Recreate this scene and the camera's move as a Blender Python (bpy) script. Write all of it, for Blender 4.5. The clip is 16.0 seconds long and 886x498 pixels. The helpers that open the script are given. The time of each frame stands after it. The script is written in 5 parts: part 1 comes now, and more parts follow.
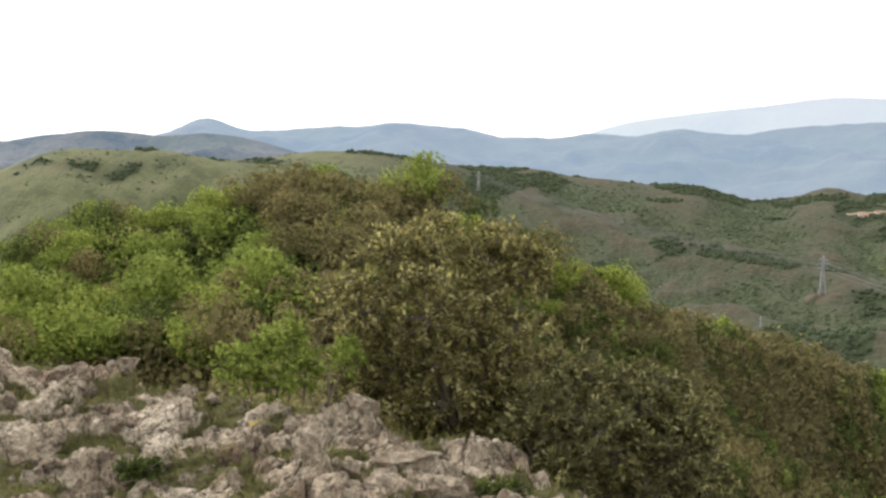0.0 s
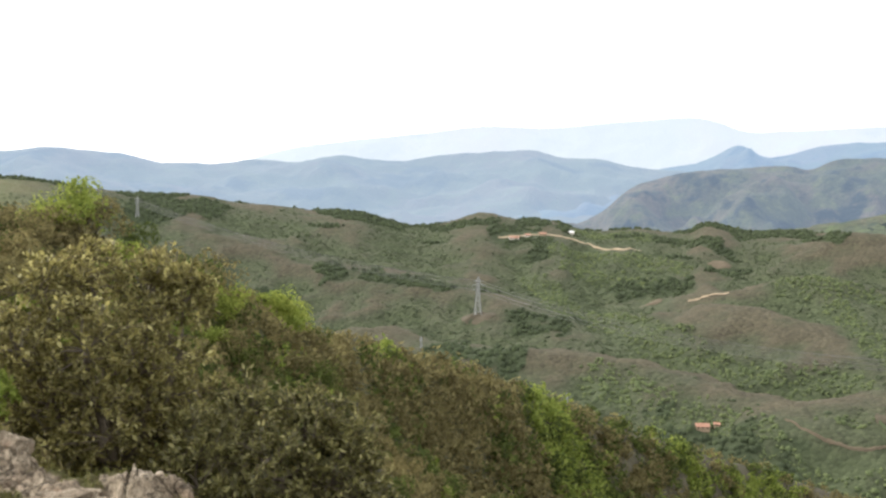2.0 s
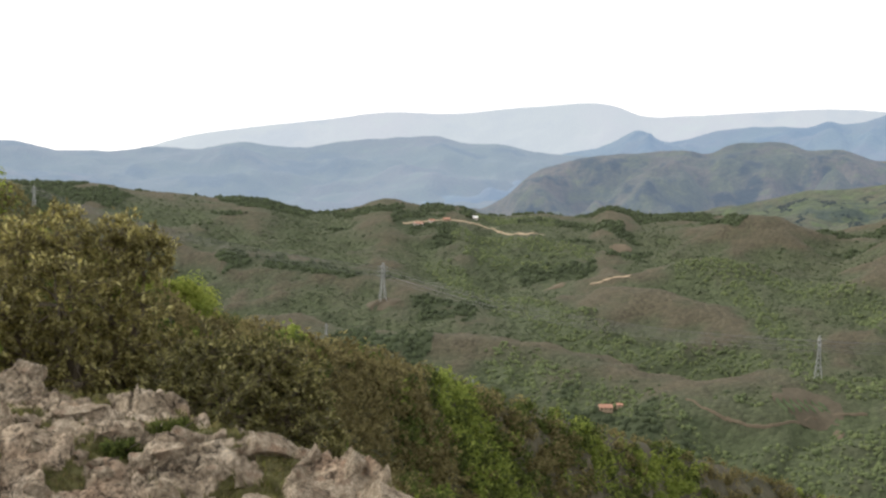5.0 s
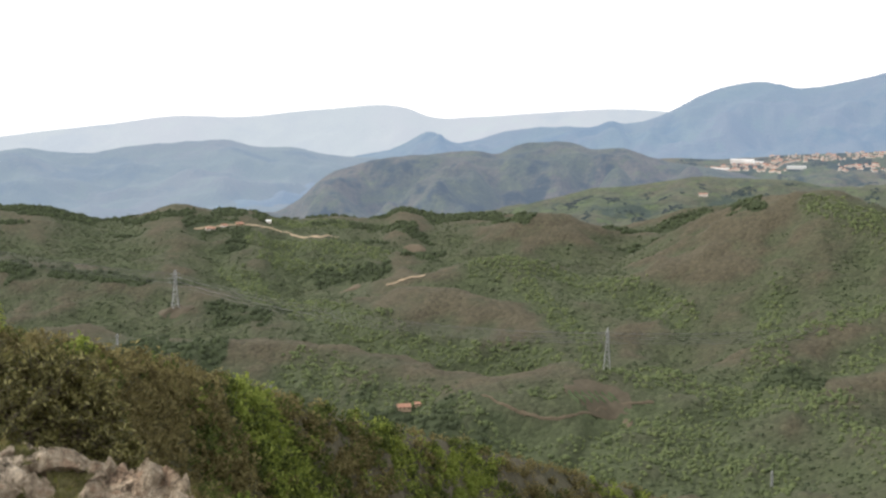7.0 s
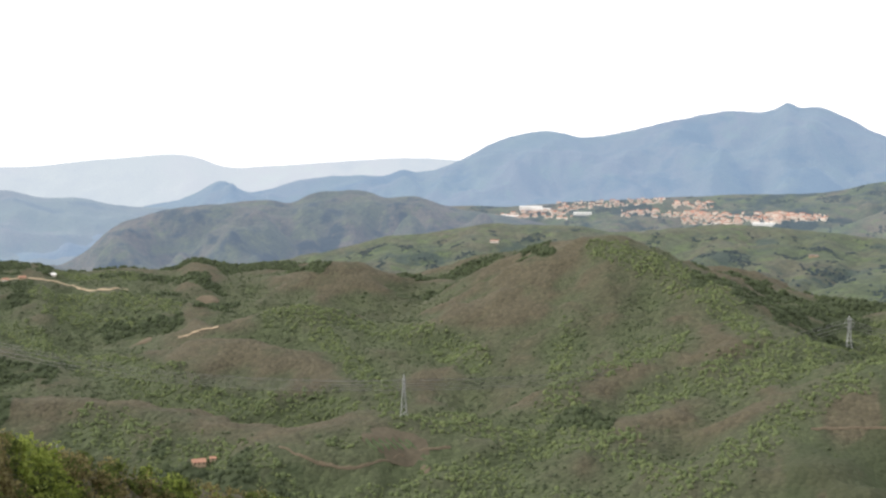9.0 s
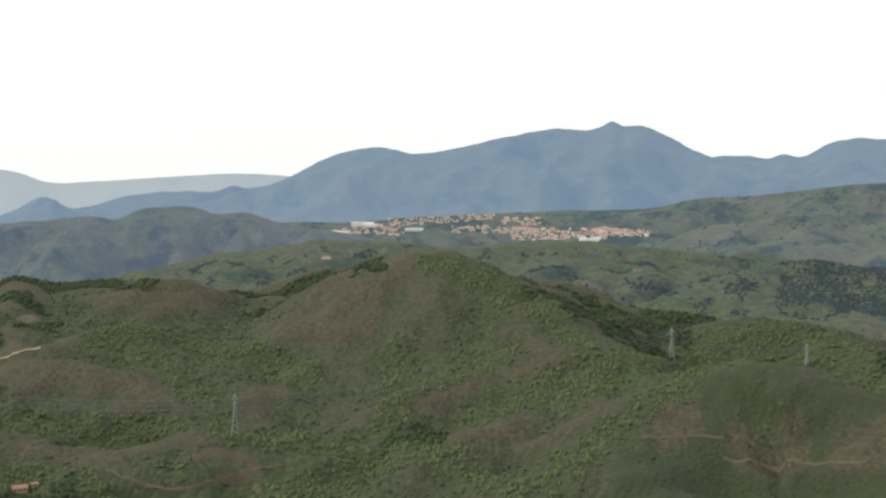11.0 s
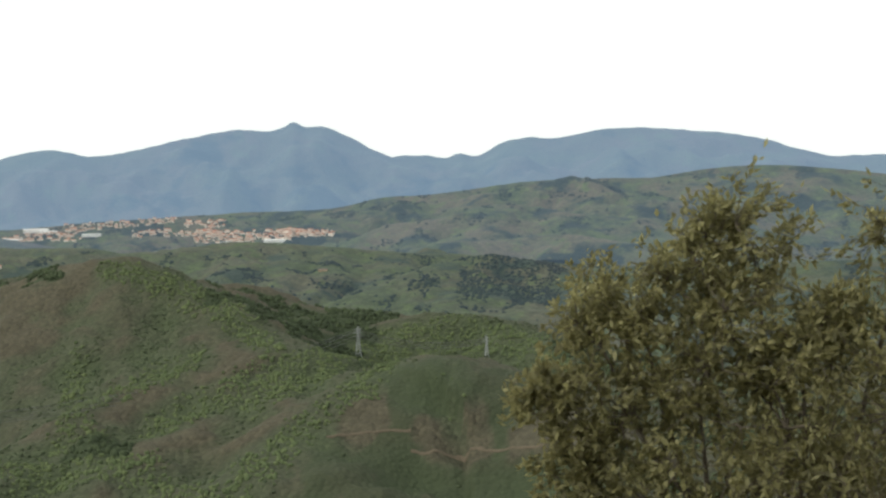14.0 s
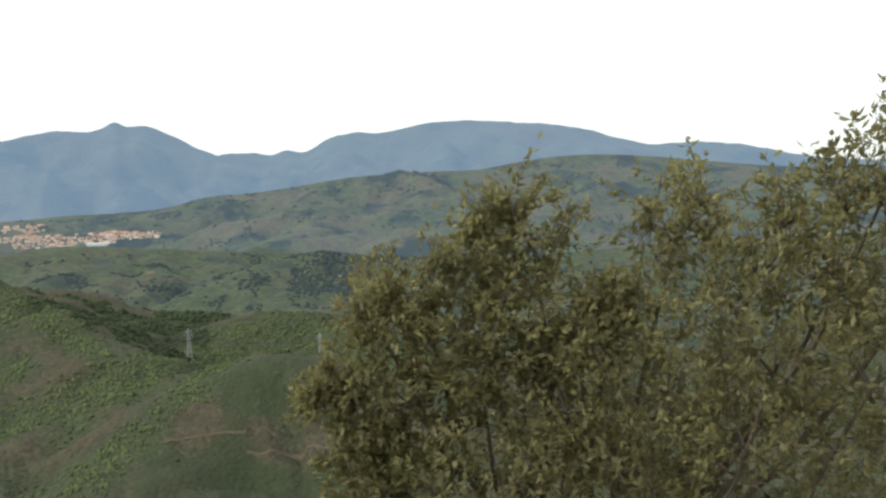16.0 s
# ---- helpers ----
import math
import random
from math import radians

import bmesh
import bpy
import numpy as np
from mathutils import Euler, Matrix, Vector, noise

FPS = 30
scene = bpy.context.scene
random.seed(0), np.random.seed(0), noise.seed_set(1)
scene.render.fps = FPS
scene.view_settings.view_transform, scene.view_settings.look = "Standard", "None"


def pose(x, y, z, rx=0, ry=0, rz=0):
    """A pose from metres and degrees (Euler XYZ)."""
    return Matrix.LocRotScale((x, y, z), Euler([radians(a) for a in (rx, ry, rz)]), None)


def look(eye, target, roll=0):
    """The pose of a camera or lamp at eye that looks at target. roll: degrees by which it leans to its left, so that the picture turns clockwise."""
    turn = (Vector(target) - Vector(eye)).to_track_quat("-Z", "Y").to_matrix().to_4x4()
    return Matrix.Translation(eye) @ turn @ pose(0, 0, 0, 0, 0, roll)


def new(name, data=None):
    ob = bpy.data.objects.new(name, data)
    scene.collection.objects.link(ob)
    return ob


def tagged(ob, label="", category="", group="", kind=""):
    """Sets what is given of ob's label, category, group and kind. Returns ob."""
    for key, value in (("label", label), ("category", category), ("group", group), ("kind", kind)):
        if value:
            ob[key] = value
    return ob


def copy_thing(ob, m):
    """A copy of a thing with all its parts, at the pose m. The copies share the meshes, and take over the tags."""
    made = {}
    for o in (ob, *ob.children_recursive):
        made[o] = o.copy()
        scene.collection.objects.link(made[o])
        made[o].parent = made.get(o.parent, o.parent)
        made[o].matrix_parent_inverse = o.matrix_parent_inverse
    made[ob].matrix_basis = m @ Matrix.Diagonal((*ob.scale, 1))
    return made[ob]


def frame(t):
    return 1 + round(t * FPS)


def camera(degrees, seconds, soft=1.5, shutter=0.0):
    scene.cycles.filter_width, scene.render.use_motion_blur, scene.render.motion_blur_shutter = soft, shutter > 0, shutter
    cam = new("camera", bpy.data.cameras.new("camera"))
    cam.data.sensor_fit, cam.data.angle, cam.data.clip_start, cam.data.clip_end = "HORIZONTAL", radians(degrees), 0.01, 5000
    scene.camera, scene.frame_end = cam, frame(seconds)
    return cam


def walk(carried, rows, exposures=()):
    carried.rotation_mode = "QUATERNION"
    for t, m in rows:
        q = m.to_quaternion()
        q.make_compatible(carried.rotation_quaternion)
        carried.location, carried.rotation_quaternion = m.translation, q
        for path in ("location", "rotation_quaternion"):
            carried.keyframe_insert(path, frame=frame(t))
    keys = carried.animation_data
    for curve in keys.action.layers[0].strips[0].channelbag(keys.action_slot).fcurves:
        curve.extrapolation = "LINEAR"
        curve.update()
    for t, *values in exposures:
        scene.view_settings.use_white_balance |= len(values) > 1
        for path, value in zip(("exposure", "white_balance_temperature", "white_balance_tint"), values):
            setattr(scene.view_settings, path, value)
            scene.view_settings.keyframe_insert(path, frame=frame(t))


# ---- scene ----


def heading(turn, tilt, lean, x=0.0, y=0.0, z=1.6):
    """A camera pose from its bearing (clockwise from +y), its tilt and its lean, in degrees."""
    a, e = radians(turn), radians(tilt)
    eye = Vector((x, y, z))
    return look(eye, eye + Vector((math.sin(a) * math.cos(e), math.cos(a) * math.cos(e), math.sin(e))), lean)


# ---------------------------------------------------------------- camera
cam = camera(38.31, 16.0, soft=2.55)
NX, NY = 0.18, 1.21
walk(cam, [
    (0.0, heading(-20.46, -6.01, 1.09, NX, NY, 1.725)),
    (0.5, heading(-17.24, -5.81, 0.82, NX, NY, 1.725)),
    (1.0, heading(-13.37, -5.01, 0.28, NX, NY, 1.725)),
    (1.5, heading(-10.64, -5.44, 0.03, NX, NY, 1.725)),
    (2.0, heading(-5.39, -4.51, 1.59, NX, NY, 1.725)),
    (2.5, heading(-2.71, -4.89, 1.22, NX, NY, 1.725)),
    (3.0, heading(-2.70, -5.04, 1.04, 0.15, 1.0, 1.706)),
    (3.2, heading(-3.27, -4.76, 1.35, 0.13, 0.85, 1.688)),
    (5.3, heading(0.15, -5.03, 1.42)),
    (5.5, heading(1.24, -5.00, 1.57)),
    (6.0, heading(3.63, -5.06, 0.95)),
    (6.5, heading(6.14, -5.12, 0.68)),
    (7.0, heading(8.17, -4.77, 0.64)),
    (7.5, heading(10.31, -4.37, 0.29)),
    (8.0, heading(13.48, -3.57, 0.19)),
    (8.5, heading(16.55, -2.99, 1.41)),
    (9.0, heading(17.37, -2.52, 0.25)),
    (9.2, heading(17.86, -2.27, 0.17)),
    (11.3, heading(25.75, -1.87, 0.30)),
    (11.5, heading(26.27, -1.96, 0.32)),
    (12.0, heading(29.20, -2.04, -0.22)),
    (12.5, heading(32.55, -2.10, 0.43)),
    (13.0, heading(34.76, -2.11, -0.01)),
    (13.5, heading(36.53, -2.15, -0.40, 0.06, -0.06)),
    (14.0, heading(38.99, -1.81, -0.96, 0.15, -0.15)),
    (14.5, heading(41.35, -1.74, -1.98, 0.20, -0.20)),
    (15.0, heading(43.00, -1.81, -2.09, 0.23, -0.23)),
    (15.5, heading(44.86, -2.20, -2.52, 0.26, -0.26)),
    (16.0, heading(46.58, -2.26, -2.60, 0.27, -0.27)),
], [(0.0, 0.52, 6450, 9), (0.5, 0.70, 6450, 9), (2.0, 0.74, 6450, 9), (3.2, 0.68, 6450, 9), (5.3, 0.3, 6550, 10), (7.0, 0.32, 6500, 10), (9.2, 0.42, 6500, 10), (11.3, -0.20, 6400, 3), (16.0, -0.09, 6350, 2)])

# ---------------------------------------------------------------- sky and sun
SUN_BEARING, SUN_HEIGHT = -70.0, 29.0
world = bpy.data.worlds.new("sky")
scene.world = world
world.use_nodes = True
wt = world.node_tree
wt.nodes.clear()
w_out = wt.nodes.new("ShaderNodeOutputWorld")
w_bg = wt.nodes.new("ShaderNodeBackground")
w_sky = wt.nodes.new("ShaderNodeTexSky")
w_sky.sky_type = "NISHITA"
w_sky.sun_disc = False
w_sky.sun_elevation = radians(SUN_HEIGHT)
w_sky.sun_rotation = radians(SUN_BEARING)
w_sky.air_density, w_sky.dust_density, w_sky.ozone_density = 1.0, 2.0, 1.0
w_hsv = wt.nodes.new("ShaderNodeHueSaturation")
w_hsv.inputs["Saturation"].default_value = 0.5
wt.links.new(w_sky.outputs[0], w_hsv.inputs["Color"])
w_veil = wt.nodes.new("ShaderNodeMix")  # thin bright cloud over the whole sky
w_veil.data_type = "RGBA"
w_veil.inputs[0].default_value = 0.86
w_veil.inputs[7].default_value = (11.8, 11.6, 11.4, 1.0)
wt.links.new(w_hsv.outputs[0], w_veil.inputs[6])
wt.links.new(w_veil.outputs[2], w_bg.inputs["Color"])
w_bg.inputs["Strength"].default_value = 0.110
wt.links.new(w_bg.outputs[0], w_out.inputs[0])

sun = new("sun", bpy.data.lights.new("sun", "SUN"))
sun.data.energy, sun.data.angle, sun.data.color = 2.25, radians(10), (1.0, 0.94, 0.84)
_a, _e = radians(SUN_BEARING), radians(SUN_HEIGHT)
sun.matrix_world = look((0, 0, 60), Vector((0, 0, 60)) - Vector((math.sin(_a) * math.cos(_e), math.cos(_a) * math.cos(_e), math.sin(_e))))


# ---------------------------------------------------------------- materials
def nodes_of(name):
    m = bpy.data.materials.new(name)
    m.use_nodes = True
    t = m.node_tree
    t.nodes.clear()
    out = t.nodes.new("ShaderNodeOutputMaterial")
    return m, t, out


def noise_tex(t, co, scale, detail=4.0, rough=0.55):
    n = t.nodes.new("ShaderNodeTexNoise")
    n.inputs["Scale"].default_value, n.inputs["Detail"].default_value, n.inputs["Roughness"].default_value = scale, detail, rough
    t.links.new(co, n.inputs["Vector"])
    return n.outputs["Fac"]


def ramp(t, fac, stops):
    r = t.nodes.new("ShaderNodeValToRGB")
    els = r.color_ramp.elements
    while len(els) < len(stops):
        els.new(0.5)
    for el, (p, c) in zip(els, stops):
        el.position, el.color = p, (*c, 1.0)
    t.links.new(fac, r.inputs[0])
    return r.outputs[0]


def mixed(t, fac, a, b, mode="MIX"):
    m = t.nodes.new("ShaderNodeMix")
    m.data_type, m.blend_type = "RGBA", mode
    for sock, v in ((m.inputs[0], fac), (m.inputs[6], a), (m.inputs[7], b)):
        if isinstance(v, (int, float)):
            sock.default_value = v
        elif isinstance(v, tuple):
            sock.default_value = (*v, 1.0)
        else:
            t.links.new(v, sock)
    return m.outputs[2]


def bumped(t, height, strength, distance):
    b = t.nodes.new("ShaderNodeBump")
    b.inputs["Strength"].default_value, b.inputs["Distance"].default_value = strength, distance
    t.links.new(height, b.inputs["Height"])
    return b.outputs[0]


def principled(t, out, colour, rough, normal=None, metal=0.0, spec=0.3):
    p = t.nodes.new("ShaderNodeBsdfPrincipled")
    if isinstance(colour, tuple):
        p.inputs["Base Color"].default_value = (*colour, 1.0)
    else:
        t.links.new(colour, p.inputs["Base Color"])
    p.inputs["Roughness"].default_value, p.inputs["Metallic"].default_value = rough, metal
    p.inputs["Specular IOR Level"].default_value = spec
    if normal is not None:
        t.links.new(normal, p.inputs["Normal"])
    t.links.new(p.outputs[0], out.inputs[0])
    return p


def place_of(t):
    return t.nodes.new("ShaderNodeTexCoord").outputs["Object"]


def attribute(t, name):
    a = t.nodes.new("ShaderNodeAttribute")
    a.attribute_name = name
    return a.outputs["Fac"]


def land_material(name, green, lush, brown, earth, patch=1 / 170, crown=1 / 6.5, lump=1.6, haze_glow=None, covered=False, grain=0.34):
    """Wooded land: spring-green and leafless brown woods in patches, single crowns as cells, and fine mottling; far
    land also glows with painted haze.
    """
    m, t, out = nodes_of(name)
    co = place_of(t)
    big = attribute(t, "cover") if covered else noise_tex(t, co, patch, 5.0, 0.6)
    mid = noise_tex(t, co, patch * 4.5, 4.0, 0.6)
    fine = noise_tex(t, co, 0.34, 6.0, 0.75)
    v = t.nodes.new("ShaderNodeTexVoronoi")
    v.inputs["Scale"].default_value = crown
    t.links.new(co, v.inputs["Vector"])
    if covered:
        woods = ramp(t, big, [(0.08, tuple(1.08 * q for q in brown)), (0.27, brown), (0.50, green), (0.80, lush), (0.95, lush)])
        woods = mixed(t, ramp(t, mid, [(0.56, (0, 0, 0)), (0.70, (0.6, 0.6, 0.6))]), woods, green)
    else:
        woods = mixed(t, ramp(t, big, [(0.40, (0, 0, 0)), (0.58, (1, 1, 1))]), brown, green)
        woods = mixed(t, ramp(t, mid, [(0.52, (0, 0, 0)), (0.66, (1, 1, 1))]), woods, lush)
        woods = mixed(t, ramp(t, mid, [(0.30, (0.8, 0.8, 0.8)), (0.42, (0, 0, 0))]), woods, earth)
    woods = mixed(t, grain, woods, ramp(t, v.outputs["Color"], [(0.15, (0.45, 0.45, 0.42)), (0.85, (1.5, 1.5, 1.35))]), "MULTIPLY")
    woods = mixed(t, grain, woods, ramp(t, fine, [(0.36, (0.45, 0.46, 0.45)), (0.64, (1.5, 1.5, 1.45))]), "MULTIPLY")
    if covered:
        woods = mixed(t, ramp(t, attribute(t, "conifers"), [(0.42, (0, 0, 0)), (0.62, (1, 1, 1))]), woods, earth)
        litter = ramp(t, noise_tex(t, co, 1.7, 7.0, 0.7), [(0.3, (0.024, 0.022, 0.012)), (0.5, (0.052, 0.051, 0.022)), (0.68, (0.088, 0.090, 0.036))])
        woods = mixed(t, attribute(t, "scrubby"), woods, litter)
        grass = ramp(t, noise_tex(t, co, 0.02, 6.0, 0.7), [(0.35, (0.075, 0.085, 0.045)), (0.5, (0.125, 0.135, 0.066)), (0.65, (0.155, 0.150, 0.085))])
        woods = mixed(t, attribute(t, "pasture"), woods, grass)
    else:
        stands = noise_tex(t, co, patch * 1.3, 5.0, 0.65)
        woods = mixed(t, ramp(t, stands, [(0.53, (0, 0, 0)), (0.60, (1, 1, 1))]), woods, earth)
    inv = t.nodes.new("ShaderNodeMath")
    inv.operation = "MULTIPLY_ADD"
    inv.inputs[1].default_value, inv.inputs[2].default_value = -1.0, 1.0
    t.links.new(v.outputs["Distance"], inv.inputs[0])
    p = principled(t, out, woods, 0.9, bumped(t, inv.outputs[0], 1.0, lump), spec=0.1)
    # haze of distance, painted as an even emission over the whole surface
    if haze_glow:
        p.inputs["Emission Color"].default_value = (*haze_glow, 1.0)
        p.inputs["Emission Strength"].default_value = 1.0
    return m


def leaf_material(name, stops, rough=0.55, spec=0.35, through_light=0.46):
    m, t, out = nodes_of(name)
    g = t.nodes.new("ShaderNodeNewGeometry")
    c = ramp(t, g.outputs["Random Per Island"], stops)
    ob = t.nodes.new("ShaderNodeObjectInfo")
    c = mixed(t, 0.45, c, ramp(t, ob.outputs["Random"], [(0.0, (0.62, 0.66, 0.6)), (0.5, (1, 1, 1)), (1.0, (1.35, 1.22, 1.1))]), "MULTIPLY")
    n = noise_tex(t, place_of(t), 3.0, 3.0)
    c = mixed(t, 0.5, c, ramp(t, n, [(0.3, (0.6, 0.6, 0.6)), (0.7, (1.35, 1.35, 1.3))]), "MULTIPLY")
    p = t.nodes.new("ShaderNodeBsdfPrincipled")
    t.links.new(c, p.inputs["Base Color"])
    p.inputs["Roughness"].default_value, p.inputs["Specular IOR Level"].default_value = rough, spec
    tr = t.nodes.new("ShaderNodeBsdfTranslucent")
    t.links.new(c, tr.inputs["Color"])
    mx = t.nodes.new("ShaderNodeMixShader")
    mx.inputs[0].default_value = through_light
    t.links.new(p.outputs[0], mx.inputs[1])
    t.links.new(tr.outputs[0], mx.inputs[2])
    t.links.new(mx.outputs[0], out.inputs[0])
    return m


def plain_material(name, colour, rough=0.7, metal=0.0, scale=6.0, vary=0.35, bump=0.2, depth=0.01, spec=0.3):
    m, t, out = nodes_of(name)
    co = place_of(t)
    n = noise_tex(t, co, scale, 5.0, 0.65)
    n2 = noise_tex(t, co, scale * 0.17, 3.0)
    c = mixed(t, vary, colour, ramp(t, n, [(0.25, (0.4, 0.4, 0.4)), (0.75, (1.6, 1.6, 1.6))]), "MULTIPLY")
    c = mixed(t, vary * 0.8, c, ramp(t, n2, [(0.3, (0.6, 0.58, 0.55)), (0.7, (1.3, 1.3, 1.3))]), "MULTIPLY")
    principled(t, out, c, rough, bumped(t, n, bump, depth), metal, spec)
    return m


LAND = land_material("valley_woods", (0.061, 0.067, 0.043), (0.061, 0.074, 0.042), (0.0735, 0.0660, 0.0470), (0.045, 0.057, 0.031), crown=1 / 4.0, lump=1.2, covered=True)
BARK = plain_material("bark", (0.115, 0.095, 0.072), 0.9, scale=30, bump=0.6)
STEEL = plain_material("galvanised_steel", (0.36, 0.37, 0.38), 0.6, 0.5, scale=2.0, bump=0.05)
WOODS_LEAF = leaf_material("woodland_leaves", [(0.0, (0.046, 0.060, 0.022)), (0.5, (0.082, 0.105, 0.030)), (1.0, (0.135, 0.165, 0.045))], 0.8, 0.08)
SPRING_LEAF = leaf_material("spring_leaves", [(0.0, (0.140, 0.185, 0.040)), (0.5, (0.215, 0.265, 0.058)), (1.0, (0.31, 0.35, 0.088))], 0.8, 0.08)
OLIVE_LEAF = leaf_material("olive_brown_leaves", [(0.0, (0.106, 0.090, 0.044)), (0.5, (0.170, 0.148, 0.068)), (1.0, (0.248, 0.219, 0.097))], 0.8, 0.08)
TREE_LEAF = leaf_material("tree_leaves", [(0.0, (0.195, 0.176, 0.088)), (0.45, (0.268, 0.242, 0.112)), (0.8, (0.355, 0.320, 0.148)), (1.0, (0.47, 0.43, 0.23))], 0.5, 0.4, 0.62)
# darker copy of the oak leaf tones, shade painted into the colour
SHADY_LEAF = leaf_material("shaded_oak_leaves", [(0.0, (0.070, 0.066, 0.028)), (0.5, (0.160, 0.150, 0.056)), (0.85, (0.27, 0.252, 0.096)), (1.0, (0.46, 0.42, 0.19))], 0.5, 0.4, 0.5)
OAK_LEAF = leaf_material("holm_oak_leaves", [(0.0, (0.104, 0.092, 0.036)), (0.45, (0.228, 0.200, 0.074)), (0.8, (0.37, 0.326, 0.125)), (1.0, (0.58, 0.53, 0.25))], 0.5, 0.4, 0.58)


# ---------------------------------------------------------------- meshes
def mesh_object(name, verts, faces, material, smooth=False):
    """One mesh from arrays of corners and of equal-sided faces."""
    verts, faces = np.asarray(verts, dtype=np.float32), np.asarray(faces, dtype=np.int32)
    me = bpy.data.meshes.new(name)
    k = faces.shape[1]
    me.vertices.add(len(verts))
    me.vertices.foreach_set("co", verts.ravel())
    me.loops.add(faces.size)
    me.loops.foreach_set("vertex_index", faces.ravel())
    me.polygons.add(len(faces))
    me.polygons.foreach_set("loop_start", np.arange(0, faces.size, k, dtype=np.int32))
    if smooth:
        me.polygons.foreach_set("use_smooth", np.ones(len(faces), dtype=bool))
    me.update(calc_edges=True)
    me.materials.append(material)
    return new(name, me)


def part(name, bm, material, parent, label=""):
    me = bpy.data.meshes.new(name)
    bm.to_mesh(me)
    bm.free()
    me.materials.append(material)
    ob = new(name, me)
    ob.parent = parent
    return tagged(ob, label)


def under(ob, parent, label=""):
    ob.parent = parent
    return tagged(ob, label)


def grid_faces(rows, cols, wrap=False):
    i, j = np.meshgrid(np.arange(rows - 1), np.arange(cols if wrap else cols - 1), indexing="ij")
    a, b = i * cols + j, i * cols + (j + 1) % cols
    return np.stack([a, b, b + cols, a + cols], -1).reshape(-1, 4)


# ---------------------------------------------------------------- noise on arrays
_perm = np.random.RandomState(7).permutation(512)
_ang = np.random.RandomState(8).uniform(0, 2 * np.pi, 512)


def gnoise(x, y, seed=0):
    xi, yi = np.floor(x).astype(int), np.floor(y).astype(int)
    xf, yf = x - xi, y - yi
    u, v = xf ** 3 * (xf * (6 * xf - 15) + 10), yf ** 3 * (yf * (6 * yf - 15) + 10)

    def corner(dx, dy):
        h = _perm[(_perm[(xi + dx + seed * 31) % 512] + yi + dy) % 512]
        return np.cos(_ang[h]) * (xf - dx) + np.sin(_ang[h]) * (yf - dy)

    a = corner(0, 0) * (1 - u) + corner(1, 0) * u
    b = corner(0, 1) * (1 - u) + corner(1, 1) * u
    return (a * (1 - v) + b * v) * 1.5


def fbm(x, y, octaves=4, seed=0, gain=0.5):
    s, a = 0.0, 1.0
    for o in range(octaves):
        s = s + a * gnoise(x * 2 ** o + 17.3 * o, y * 2 ** o - 9.1 * o, seed + o)
        a *= gain
    return s


def ridged(x, y, octaves=4, seed=0):
    s, a = 0.0, 1.0
    for o in range(octaves):
        s = s + a * (1 - 2.2 * np.abs(gnoise(x * 2 ** o, y * 2 ** o + 5.7 * o, seed + o)))
        a *= 0.5
    return s / 1.9


# ---------------------------------------------------------------- the land
def smooth_curve(b, pts, k):
    """A smooth curve through the k-th value of the points, along the bearing."""
    p = np.array(pts, dtype=float)
    xs, ys = p[:, 0], p[:, k]
    m = np.gradient(ys, xs)
    i = np.clip(np.searchsorted(xs, b) - 1, 0, len(xs) - 2)
    h = xs[i + 1] - xs[i]
    u = np.clip((b - xs[i]) / h, 0, 1)
    return (ys[i] * (1 + 2 * u) * (1 - u) ** 2 + m[i] * h * u * (1 - u) ** 2 + ys[i + 1] * u * u * (3 - 2 * u) + m[i + 1] * h * u * u * (u - 1))


RADII = np.array([0, 5.5, 7.5, 11, 16, 30, 60, 150, 300, 600, 850, 1200, 1700, 2400, 3200, 6000], dtype=float)
FALL = np.array([0, -0.25, -0.9, -1.9, -4.6, -12, -27, -64, -118, -200, -214, -208, -182, -195, -205, -210], dtype=float)

